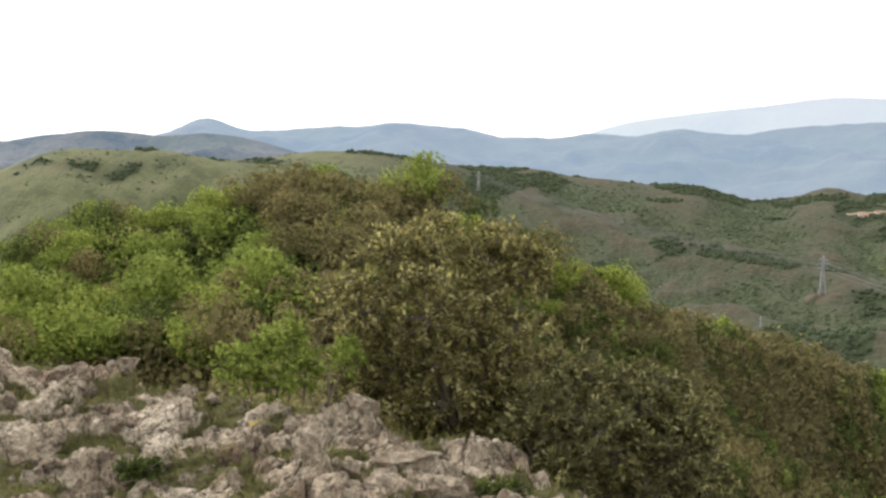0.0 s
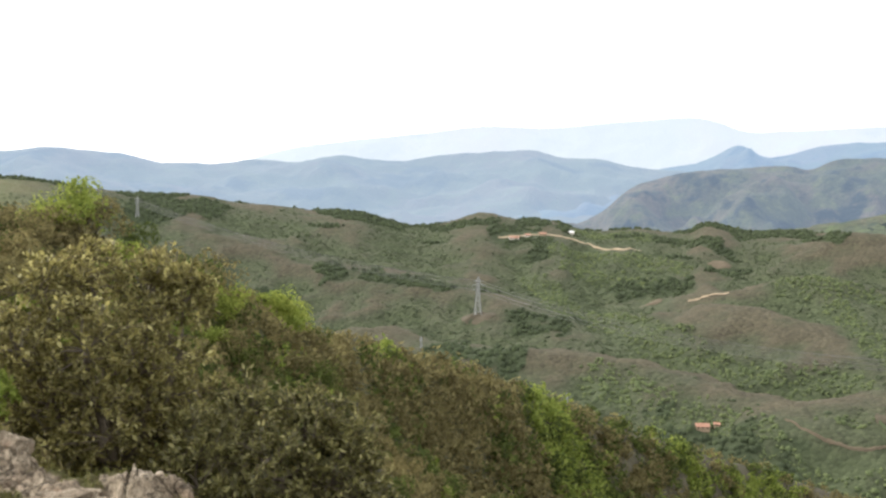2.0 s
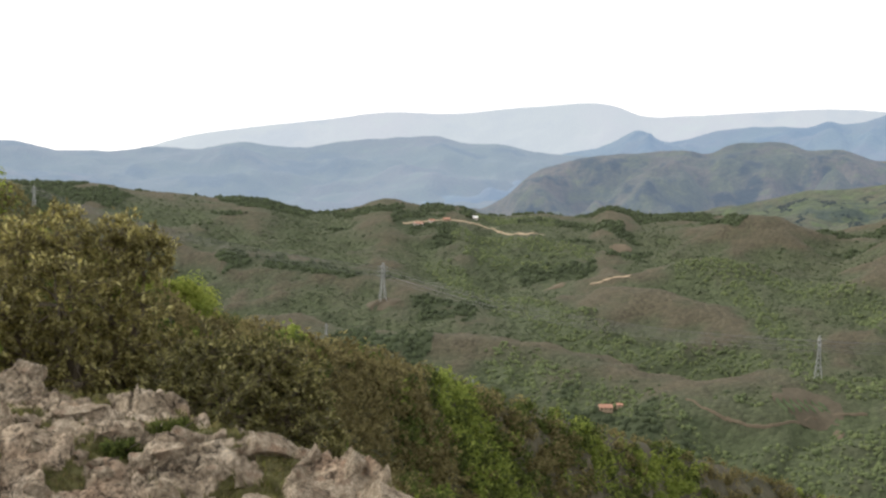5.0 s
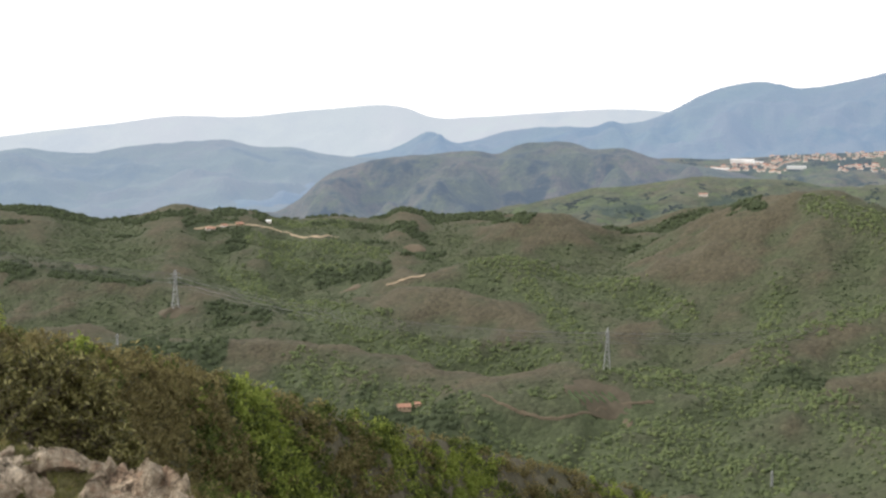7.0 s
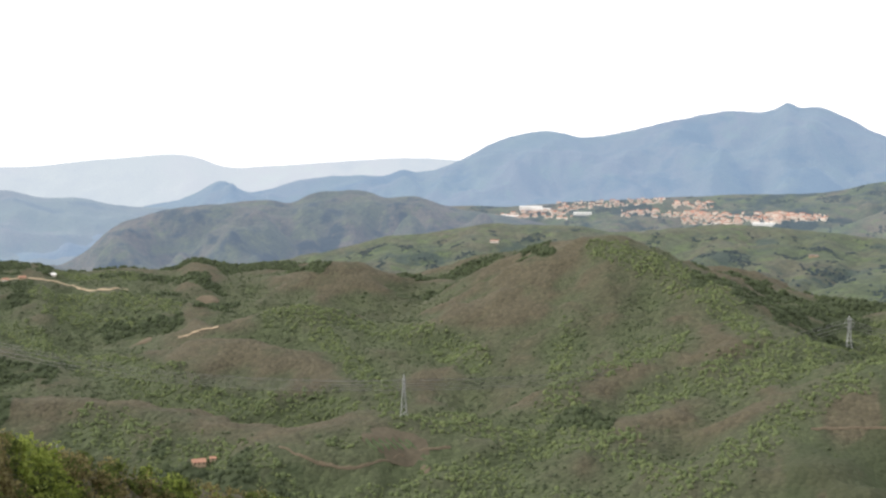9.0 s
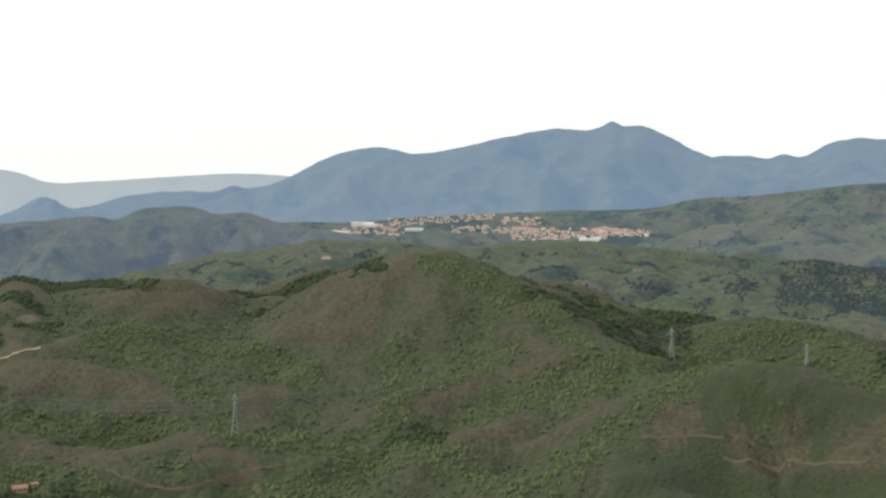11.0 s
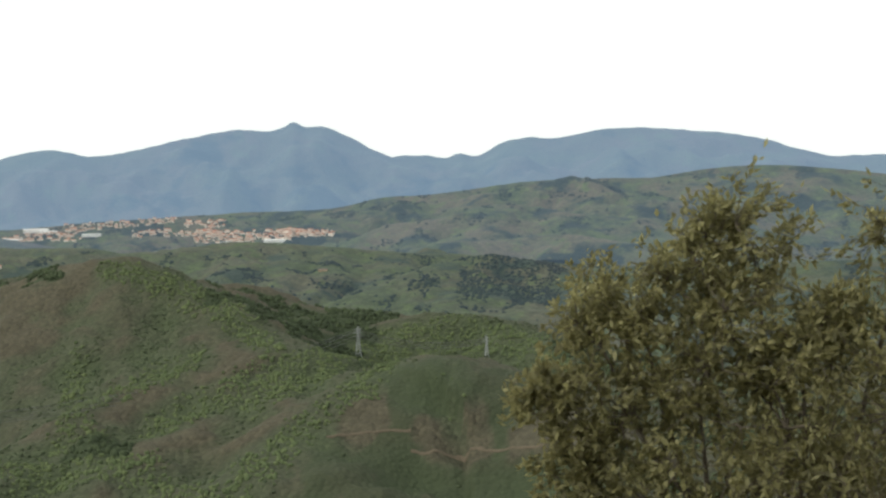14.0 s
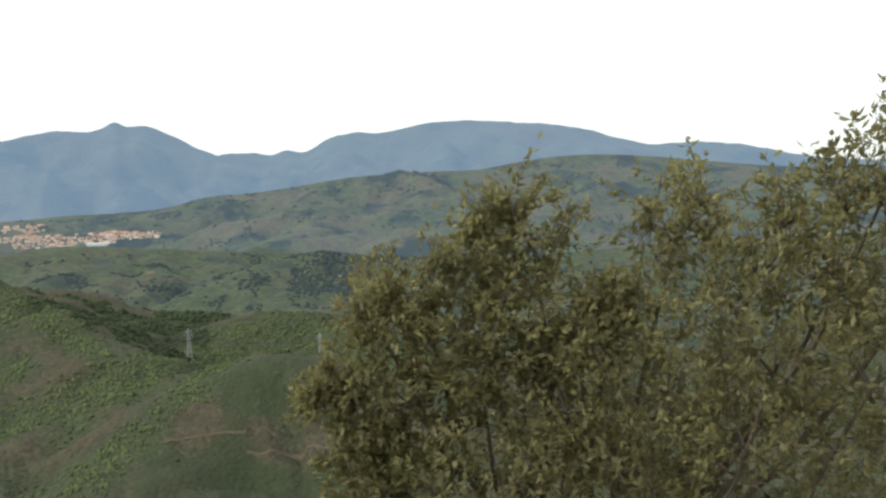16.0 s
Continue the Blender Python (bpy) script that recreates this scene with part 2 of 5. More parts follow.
# crests of the nearer hills: bearing in degrees, distance and height in metres; then the widths of the front and back slopes
HILLS = [
    (78, 60, [(-60, 60, -17), (-46, 66, -12), (-39.7, 75, -9.2), (-36.7, 85, -8.2), (-35, 92, -6.8), (-31.9, 92, -6.8), (-30.2, 92, -6.6), (-28.7, 92, -5), (-26.2, 92, -4.1), (-24.7, 92, -4.1), (-22.6, 92, -5.5), (-20.6, 92, -7), (-18.5, 94, -8.6), (-16.5, 96, -10.2), (-14, 97, -12.8), (-11, 98, -16.8), (-8, 98, -21.5), (-4, 100, -29), (0, 100, -37)]),
    (60, 70, [(-21, 95, -10.8), (-17, 100, -13), (-13.3, 110, -15.2), (-10.2, 140, -19.8), (-7.2, 180, -27.6), (-3.3, 230, -39.6), (0.6, 280, -55.5), (4.4, 330, -71.5), (9.6, 400, -96), (14.7, 460, -120), (20, 520, -148)]),
    (22, 26, [(-20, 36, -8.2), (-17, 40, -8.4), (-12, 50, -11.3), (-6, 70, -17.4), (-1, 95, -26.6), (5, 130, -41), (12, 170, -60), (18, 210, -81)]),
    (260, 300, [(-48, 1500, -95), (-39.7, 1500, -68), (-37.4, 1500, -47), (-35, 1500, -45), (-32.6, 1500, -47), (-30.2, 1500, -58), (-27.2, 1500, -68), (-24, 1500, -90)]),
    (420, 220, [(-29, 1700, -62), (-26.2, 1700, -50), (-24.2, 1700, -49), (-22.7, 1700, -54), (-20.1, 1700, -63), (-18, 1700, -68), (-16.2, 1700, -69), (-14.5, 1700, -77), (-13.1, 1700, -79), (-11.2, 1700, -85), (-9, 1700, -87), (-8, 1700, -95), (-6.7, 1700, -103), (-5.5, 1700, -99), (-3.5, 1700, -82), (-2.5, 1700, -88), (-0.4, 1700, -90), (0.8, 1700, -100), (3.1, 1700, -97), (5.6, 1700, -95), (6.2, 1700, -87), (7.9, 1700, -95), (10.4, 1700, -92), (12.9, 1700, -96), (15.2, 1720, -112), (18, 1740, -125), (23, 1750, -140)]),
]


def crest_share(b, r, front, back, pts):
    lo, hi = pts[0][0], pts[-1][0]
    bc = np.clip(b, lo, hi)
    rc, hc = smooth_curve(bc, pts, 1), smooth_curve(bc, pts, 2)
    off = np.abs(b - bc) * np.pi / 180 * r
    d = r - rc
    u = np.sqrt((d / np.where(d < 0, front, back)) ** 2 + (off / front) ** 2)
    return np.exp(-np.abs(u) ** 1.7), hc


# spurs of the valley: steepness of the flanks, roundness of the crest, and its line as bearing, distance and height
SPURS = []
SPURS += [(0.40, 30, [(15.2, 1600, -136), (17.5, 1560, -111), (19.3, 1500, -98), (21.1, 1440, -80), (22.8, 1390, -64), (24.3, 1350, -55), (25.6, 1320, -59), (27.1, 1270, -69), (28.6, 1210, -83), (29.8, 1160, -97), (30.8, 1120, -108), (31.5, 1090, -119)])]  # main hill
SPURS += [(0.42, 22, [(25.0, 1330, -62), (26.1, 1260, -82), (27.4, 1215, -92), (28.4, 1160, -108), (28.7, 1120, -124)])]  # spur below its top
SPURS += [(0.42, 22, [(22.8, 1385, -67), (22.0, 1300, -92), (21.1, 1240, -113), (20.5, 1190, -129), (20.1, 1150, -143)])]  # second spur
SPURS += [(0.45, 18, [(25.1, 1290, -76), (24.6, 1220, -99), (24.0, 1160, -120), (23.6, 1110, -139)])]  # third spur
SPURS += [(0.40, 30, [(15.7, 1800, -125), (17.0, 1760, -105), (19.0, 1720, -82), (20.8, 1690, -72), (22.8, 1650, -74)])]  # dark ridge behind
SPURS += [(0.42, 30, [(9.9, 1640, -128), (11.2, 1600, -100), (12.5, 1570, -82), (13.7, 1560, -82), (15.2, 1570, -96), (17.0, 1600, -114)])]  # round hill behind
SPURS += [(0.40, 28, [(3.5, 1290, -159), (5.2, 1300, -141), (6.2, 1300, -136), (7.7, 1285, -129), (9.4, 1300, -123), (11.2, 1320, -122), (12.7, 1320, -122), (14.2, 1300, -126), (15.8, 1270, -133), (17.3, 1225, -140), (19.1, 1175, -147), (21.1, 1120, -155), (22.5, 1075, -165)])]  # hill with a track
SPURS += [(0.46, 40, [(5.2, 1230, -149), (6.7, 1215, -140), (8.4, 1200, -136), (10.7, 1165, -143), (12.7, 1125, -154), (14.7, 1080, -165), (16.0, 1055, -171)])]  # brown dome
SPURS += [(0.45, 18, [(11.3, 1300, -124), (13.2, 1215, -142), (15.3, 1150, -154), (17.5, 1110, -160), (19.6, 1070, -166), (21.4, 1035, -174)])]  # spur between
SPURS += [(0.46, 28, [(-4.8, 1060, -159), (-1.9, 1015, -158), (-0.5, 1010, -156), (1.6, 1000, -155), (3.5, 990, -155), (5.2, 972, -160), (6.9, 950, -167), (8.7, 925, -173), (9.9, 900, -179)])]  # brown spur on the left
SPURS += [(0.42, 26, [(9.4, 900, -177), (10.7, 912, -170), (12.2, 922, -166), (13.7, 930, -163), (15.0, 935, -162), (16.3, 930, -163), (17.6, 918, -166), (18.8, 900, -171)])]  # knoll
SPURS += [(0.44, 20, [(31.4, 1085, -121), (28.9, 1070, -128), (26.6, 1050, -136), (24.9, 1032, -141), (23.4, 1005, -149), (22.4, 980, -156)])]  # east spur
SPURS += [(0.44, 22, [(34.8, 1090, -129), (32.7, 1050, -139), (31.1, 1010, -145), (28.9, 970, -151), (27.4, 940, -155), (25.9, 912, -162), (24.4, 880, -168)])]  # lower east spur
SPURS += [(0.46, 20, [(35.6, 930, -143), (33.9, 905, -153), (32.3, 870, -166), (31.1, 835, -174), (30.2, 800, -182)])]  # spur over the gully
SPURS += [(0.40, 45, [(33.0, 840, -155), (34.3, 885, -141), (35.6, 925, -129), (36.8, 950, -117), (38.1, 957, -110), (39.3, 957, -110), (40.6, 950, -114), (41.8, 940, -120), (43.1, 925, -128), (44.6, 900, -137), (46.3, 870, -148)])]  # pylon dome
SPURS += [(0.42, 35, [(30.4, 1250, -155), (32.7, 1290, -144), (34.5, 1300, -132), (36.3, 1305, -118), (38.0, 1305, -106), (40.1, 1300, -106), (41.8, 1280, -111), (43.8, 1230, -122), (45.5, 1160, -134), (47.4, 1080, -148)])]  # wooded ridge
SPURS += [(0.42, 35, [(26.9, 1480, -84), (28.9, 1500, -80), (30.4, 1490, -84), (32.0, 1470, -97), (33.7, 1450, -107), (35.5, 1430, -113), (37.5, 1420, -117)])]  # dark slope
SPURS += [(0.40, 35, [(-14.2, 1480, -117), (-10.9, 1420, -133), (-7.8, 1360, -136), (-4.8, 1310, -144), (-2.0, 1260, -151), (-0.0, 1200, -162), (1.5, 1150, -170)])]  # pylon slope
SPURS += [(0.42, 25, [(-7.8, 1150, -162), (-5.3, 1120, -170), (-2.0, 1085, -167), (0.0, 1060, -167)])]  # low spur
SPURS += [(0.34, 30, [(-9.7, 1560, -131), (-6.1, 1540, -128), (-2.1, 1500, -130), (1.5, 1520, -123), (4.5, 1480, -128), (7.4, 1400, -137)])]  # ridge of the track


def flank(x, y, steep, round_, pts):
    """Height of a spur's rounded crest and straight flanks at plan places, and its share there."""
    best, top = np.full(np.shape(x), 1e9), np.zeros(np.shape(x))
    line = [(r * math.sin(radians(b)), r * math.cos(radians(b)), h) for b, r, h in pts]
    for (x0, y0, h0), (x1, y1, h1) in zip(line, line[1:]):
        dx, dy = x1 - x0, y1 - y0
        k = np.clip(((x - x0) * dx + (y - y0) * dy) / (dx * dx + dy * dy), 0, 1)
        d = (x - x0 - k * dx) ** 2 + (y - y0 - k * dy) ** 2
        closer = d < best
        best, top = np.where(closer, d, best), np.where(closer, h0 + k * (h1 - h0), top)
    return top - steep * (np.sqrt(best + round_ ** 2) - round_), np.exp(-best / round_ ** 2)


def land_height(b, r):
    """Height of the ground at bearing b (degrees) and distance r (metres) from the summit."""
    b, r = np.asarray(b, dtype=float), np.asarray(r, dtype=float)
    x, y = r * np.sin(np.radians(b)), r * np.cos(np.radians(b))
    base = np.interp(r, RADII, FALL)
    far = np.clip((r - 120) / 900, 0, 1)
    base = base + far * 9 * ridged(x / 420, y / 420, 4, 3) - far * 3
    lift, share = np.zeros_like(base), np.zeros_like(base)
    for front, back, pts in HILLS:
        k, hc = crest_share(b, r, front, back, pts)
        lift = lift + np.clip((hc - base) * k, 0, None) ** 7
        share = np.maximum(share, k ** 3)
    wx, wy = x + far * 10 * fbm(x / 90, y / 90, 3, 23), y + far * 10 * fbm(x / 90, y / 90, 3, 27)
    for steep, round_, pts in SPURS:
        h, k = flank(wx, wy, steep, round_, pts)
        lift = lift + np.clip(h - base, 0, None) ** 7
        share = np.maximum(share, 0.8 * k)
    z = base + lift ** (1 / 7) * np.clip((r - 14) / 14, 0, 1)
    rough, gullied = np.clip((r - 60) / 500, 0, 1), np.clip((r - 500) / 300, 0, 1)
    z = z + rough * (1 - 0.9 * share) * (5 * fbm(x / 110, y / 110, 4, 11) + 13 * gullied * (ridged(x / 150 + 3, y / 150, 3, 15) - 0.5) + 7 * gullied * (ridged(x / 62, y / 62 + 2, 2, 17) - 0.5))
    return z + np.clip((r - 8) / 60, 0, 1) * 0.9 * fbm(x / 9, y / 9, 3, 21)


fine_b = np.arange(-46, 70.01, 0.19)
coarse_b = np.arange(76, 310, 6.0)
bearings = np.concatenate([fine_b, coarse_b])
radii = np.concatenate([np.linspace(0.0, 12, 20, endpoint=False), np.geomspace(12, 500, 140, endpoint=False), np.geomspace(500, 1900, 210, endpoint=False), np.geomspace(1900, 2500, 44, endpoint=False), np.geomspace(2500, 4950, 12)])
B, RR = np.meshgrid(bearings, radii)
Z = land_height(np.where(B > 180, B - 360, B), RR)


def blurred(a, rows, cols):
    """Box blur along both axes."""
    for axis, k in ((0, rows), (1, cols)):
        pad = [(0, 0), (0, 0)]
        pad[axis] = (k + 1, k)
        c = np.cumsum(np.pad(a, pad, mode="edge"), axis=axis)
        n = a.shape[axis]
        a = (np.take(c, np.arange(2 * k + 1, 2 * k + 1 + n), axis=axis) - np.take(c, np.arange(0, n), axis=axis)) / (2 * k + 1)
    return a


HOLLOW = blurred(blurred(Z, 9, 15), 5, 8) - Z  # above zero in gullies, below on crests


def sight(b, dip, surface=None, near=30.0, far=4000.0):
    """Where a line from the summit's eye, at bearing b and dip degrees below level, first meets the land."""
    if surface is None:
        r, z = radii, Z[:, int(round((b + 46) / 0.19))]
    else:
        r = np.linspace(near, far, 900)
        z = surface(np.full_like(r, b), r)
    over = z - (1.6 - r * math.tan(radians(dip)))
    k = np.flatnonzero((over >= 0) & (r >= near) & (r <= far))
    if not len(k):
        return far
    k = int(k[0])
    if k == 0 or over[k - 1] >= 0:
        return float(r[k])
    return float(r[k - 1] + (r[k] - r[k - 1]) * over[k - 1] / (over[k - 1] - over[k]))


# lines of one kind of wood along gullies, crests and slopes: bearings and dips below level as the summit sees them
GREEN_LINES = []
GREEN_LINES += [[(24.3, 2.5), (27.1, 3.3), (29.8, 5.0), (31.3, 6.1)]]
GREEN_LINES += [[(36.6, 7.2), (34.9, 8.3), (33.7, 9.4), (32.3, 10.4), (30.6, 11.4), (29.4, 12.5)]]
GREEN_LINES += [[(16.8, 10.1), (20.4, 10.8), (22.9, 11.1), (25.9, 11.4)]]
GREEN_LINES += [[(4.0, 8.6), (7.7, 9.4), (10.2, 9.9), (12.7, 9.6), (15.8, 10.2)]]
GREEN_LINES += [[(9.7, 5.6), (12.7, 5.6), (15.8, 6.3), (19.1, 7.4)]]
GREEN_LINES += [[(11.9, 6.3), (13.2, 7.6), (15.0, 9.1)]]
GREEN_LINES += [[(-1.4, 5.9), (0.7, 7.1), (3.8, 8.1)]]
GREEN_LINES += [[(-0.5, 6.8), (2.3, 7.7)]]
GREEN_LINES += [[(0.2, 4.9), (4.3, 5.7)]]
GREEN_LINES += [[(22.9, 6.5), (22.5, 8.8), (23.7, 10.0)]]
GREEN_LINES += [[(0.7, 3.6), (3.6, 3.7)]]
GREEN_LINES += [[(27.9, 6.4), (25.6, 7.4), (23.1, 8.2)]]
GREEN_LINES += [[(32.7, 6.3), (31.1, 7.5), (28.6, 8.4), (26.2, 9.3)]]
GREEN_LINES += [[(38.1, 5.8), (35.5, 6.6), (33.5, 7.4), (30.5, 8.4)]]
GREEN_LINES += [[(-0.6, 4.3), (2.5, 4.5), (5.3, 5.0)]]
GREEN_LINES += [[(-0.0, 6.6), (3.1, 7.7), (5.4, 8.0)]]
GREEN_LINES += [[(1.6, 10.1), (5.4, 11.3), (9.3, 12.5)]]
GREEN_LINES += [[(7.2, 11.7), (10.2, 12.7), (13.7, 13.1)]]
GREEN_LINES += [[(11.7, 12.5), (16.8, 12.3), (20.4, 12.8)]]
GREEN_LINES += [[(35.5, 5.9), (38.1, 5.4), (40.6, 5.4), (43.1, 6.1)]]
GREEN_LINES += [[(38.1, 6.2), (41.8, 6.4), (44.3, 7.0)]]
GREEN_LINES += [[(26.9, 2.9), (28.9, 4.1), (30.9, 5.5)]]
GREEN_LINES += [[(31.0, 7.1), (33.5, 6.4), (35.5, 6.1)]]
GREEN_LINES += [[(36.3, 7.1), (34.3, 8.6), (32.0, 10.1), (30.0, 11.4)]]
GREEN_LINES += [[(20.4, 11.0), (23.4, 10.8), (25.9, 11.1)]]
GREEN_LINES += [[(16.1, 10.2), (19.0, 10.4)]]
GREEN_LINES += [[(38.1, 8.3), (39.6, 9.0)]]
GREEN_LINES += [[(22.1, 10.1), (25.8, 11.4), (28.2, 12.5)]]
GREEN_LINES += [[(8.2, 13.4), (13.4, 14.1), (18.5, 13.7), (23.4, 14.2)]]
BROWN_LINES = []
BROWN_LINES += [[(6.0, 7.0), (8.4, 6.8), (11.2, 7.5)]]
BROWN_LINES += [[(-0.5, 9.1), (3.5, 9.2), (7.7, 10.6)]]
BROWN_LINES += [[(22.9, 3.5), (21.6, 5.0), (19.6, 6.3)]]
BROWN_LINES += [[(26.6, 4.4), (28.8, 5.6)]]
BROWN_LINES += [[(30.3, 6.8), (26.6, 7.7), (24.4, 8.2)]]
BROWN_LINES += [[(31.1, 8.5), (27.4, 9.7), (25.9, 10.4)]]
BROWN_LINES += [[(35.0, 8.9), (38.1, 10.1), (40.6, 10.2)]]
BROWN_LINES += [[(21.9, 8.3), (19.3, 9.1), (16.8, 8.8)]]
DARK_LINES = []
DARK_LINES += [[(17.5, 3.8), (19.8, 3.0), (22.1, 2.6)]]
DARK_LINES += [[(28.8, 3.9), (31.5, 4.6), (35.0, 5.2)]]
DARK_LINES += [[(30.3, 4.1), (33.9, 4.6)]]
DARK_LINES += [[(7.7, 3.5), (9.9, 3.2), (11.7, 3.4)]]
DARK_LINES += [[(-1.8, 3.3), (0.0, 3.2)]]
DARK_LINES += [[(4.3, 3.8), (7.2, 4.1)]]
DARK_LINES += [[(2.8, 6.2), (5.0, 6.0)]]
DARK_LINES += [[(-1.9, 7.5), (-0.0, 7.9)]]
DARK_LINES += [[(23.2, 9.7), (24.4, 10.3)]]
DARK_LINES += [[(-5.6, 8.9), (-2.0, 9.1)]]
DARK_LINES += [[(-6.1, 3.6), (-4.3, 3.4), (-0.1, 3.4)]]
DARK_LINES += [[(-10.7, 5.5), (-7.8, 5.8), (-5.3, 6.1)]]
DARK_LINES += [[(2.5, 6.1), (5.6, 5.6)]]
DARK_LINES += [[(30.9, 4.6), (33.0, 5.4), (35.5, 5.1)]]
DARK_LINES += [[(15.7, 3.9), (18.0, 3.6)]]
DARK_LINES += [[(5.0, 12.1), (7.7, 12.5), (9.7, 13.2)]]
DARK_LINES += [[(30.2, 3.6), (32.0, 4.4), (34.2, 4.7), (36.8, 4.8)]]
DARK_LINES += [[(32.0, 5.2), (33.7, 5.6), (35.5, 5.5)]]
DARK_LINES += [[(44.3, 6.4), (46.7, 7.3)]]


HEATH_LINES = []  # low dark evergreen scrub with hardly a tree
HEATH_LINES += [[(37.2, 8.1), (39.0, 7.6), (41.5, 8.0), (44.0, 8.7)]]
HEATH_LINES += [[(37.0, 9.0), (39.0, 8.9), (41.0, 9.0)]]
HEATH_LINES += [[(33.4, 12.2), (35.0, 11.2), (37.0, 11.0)]]
HEATH_LINES += [[(35.0, 12.6), (38.1, 12.4), (43.0, 12.0), (47.0, 11.8)]]
BARE_LINES = [[(38.4, 10.2), (40.4, 10.3)], [(42.6, 10.0), (45.8, 9.8)], [(34.8, 9.7), (35.6, 9.0)]]  # felled slopes


def on_ground(table):
    return [[(b, sight(b, dip, near=480)) for b, dip in pts] for pts in table]


GREEN_LINES, BROWN_LINES, DARK_LINES, HEATH_LINES, BARE_LINES = on_ground(GREEN_LINES), on_ground(BROWN_LINES), on_ground(DARK_LINES), on_ground(HEATH_LINES), on_ground(BARE_LINES)


def lines(table, b, r, wide):
    """How near a place lies to one of the lines, which are wide metres across and deeper than wide."""
    s = np.zeros(np.shape(b))
    across, deep = np.radians(b) * r / wide, r / (2.4 * wide)
    for pts in table:
        for (b0, r0), (b1, r1) in zip(pts, pts[1:]):
            u0, v0, u1, v1 = np.radians(b0) * r / wide, r0 / (2.4 * wide), np.radians(b1) * r / wide, r1 / (2.4 * wide)
            du, dv = u1 - u0, v1 - v0
            k = np.clip(((across - u0) * du + (deep - v0) * dv) / (du * du + dv * dv), 0, 1)
            s = np.maximum(s, np.exp(-(across - u0 - k * du) ** 2 - (deep - v0 - k * dv) ** 2))
    return s


def land_cover(b, r):
    """Shares of leafy woods (against leafless brown woods) and of dark conifers at a place: gullies are greener than crests."""
    b, r = np.asarray(b, dtype=float), np.asarray(r, dtype=float)
    x, y = r * np.sin(np.radians(b)), r * np.cos(np.radians(b))
    hollow = HOLLOW[np.clip(np.searchsorted(radii, r), 0, len(radii) - 1), np.clip(np.searchsorted(bearings, b), 0, len(fine_b) - 1)]
    hollow = np.clip(hollow / 3.5, -1, 1)
    leafy = 0.43 + 0.11 * fbm(x / 160, y / 160, 4, 71) + 0.15 * fbm(x / 42, y / 42, 4, 73) + 0.17 * hollow + 0.16 * (0.42 - ridged(x / 62, y / 62 + 2, 2, 17)) + 0.10 * (0.42 - ridged(x / 150 + 3, y / 150, 3, 15))
    leafy = leafy + 0.11 * np.clip((6 - b) / 6, 0, 1) + 0.09 * np.clip((b - 31) / 5, 0, 1) - 0.10 * np.clip((700 - r) / 150, 0, 1)
    leafy = leafy + 0.34 * lines(GREEN_LINES, b, r, 20) - 0.15 * lines(BROWN_LINES, b, r, 30) - 0.5 * lines(BARE_LINES, b, r, 11)
    dark = np.clip(3.2 * (fbm(x / 120, y / 80, 4, 81) - 0.50), 0, 1) * (1 - lines(BROWN_LINES, b, r, 45))
    dark = np.maximum(dark, np.clip(2.2 * (lines(DARK_LINES, b, r, 16) - 0.45 + 0.55 * fbm(x / 40, y / 40, 4, 93)), 0, 1))
    k, _ = crest_share(b, r, 150, 120, HILLS[4][2])
    dark = np.maximum(dark, np.clip(1.5 * k - 1.25 + 2.2 * fbm(x / 110, y / 160, 3, 91), 0, 1) * (b < 12)) * np.clip((r - 500) / 300, 0, 1)
    return np.clip(leafy, 0, 1), dark


def heath(b, r):
    return np.clip(1.6 * lines(HEATH_LINES, b, r, 24) - 1.4 * lines(BARE_LINES, b, r, 11) + 0.5 * fbm(b * 1.1, r / 34, 3, 161) - 0.1, 0, 1)


ground = mesh_object("ground", np.stack([RR * np.sin(np.radians(B)), RR * np.cos(np.radians(B)), Z], -1).reshape(-1, 3), grid_faces(len(radii), len(bearings), True), LAND, True)
COVER = land_cover(np.where(B > 180, B - 360, B), RR)
COVER = COVER[0], np.maximum(COVER[1], 0.56 * heath(np.where(B > 180, B - 360, B), RR) * (np.abs(RR - 900) < 500))
for _name, _values in zip(("cover", "conifers", "scrubby", "pasture"), (*COVER, np.clip((330 - RR) / 200, 0, 1), 0.8 * np.clip((-21 - np.where(B > 180, B - 360, B)) / 5, 0, 1) * np.clip((RR - 700) / 200, 0, 1) * (1 - COVER[1]))):
    ground.data.attributes.new(_name, "FLOAT", "POINT").data.foreach_set("value", _values.ravel().astype(np.float32))
tagged(ground, "hilly ground with green and brown spring woodland", "ground", kind="structure")


def at_bearing(b, r, lift=0.0):
    return Vector((r * math.sin(radians(b)), r * math.cos(radians(b)), float(land_height(b, r)) + lift))


# ---------------------------------------------------------------- far ridges
# spurs of the far hills and of the plateau, as those of the valley
HILL_SPURS = []
HILL_SPURS += [(0.30, 40, [(23.6, 2100, -69), (26.9, 2120, -58), (28.9, 2140, -52), (30.9, 2150, -51), (33.0, 2140, -57), (34.7, 2130, -61), (37.0, 2120, -70), (39.0, 2100, -73), (41.0, 2080, -80), (43.0, 2050, -85), (45.2, 2000, -92), (47.8, 1950, -96)])]  # rolling crest
HILL_SPURS += [(0.36, 25, [(30.2, 2130, -54), (29.8, 1950, -78), (28.9, 1800, -98)])]  # spur
HILL_SPURS += [(0.36, 25, [(32.2, 2130, -57), (31.9, 1930, -81), (31.4, 1760, -101)])]  # spur
HILL_SPURS += [(0.36, 25, [(34.3, 2120, -62), (34.0, 1920, -86), (33.0, 1740, -112)])]  # spur
HILL_SPURS += [(0.36, 25, [(37.0, 2110, -72), (36.3, 1890, -98), (35.3, 1720, -115)])]  # spur
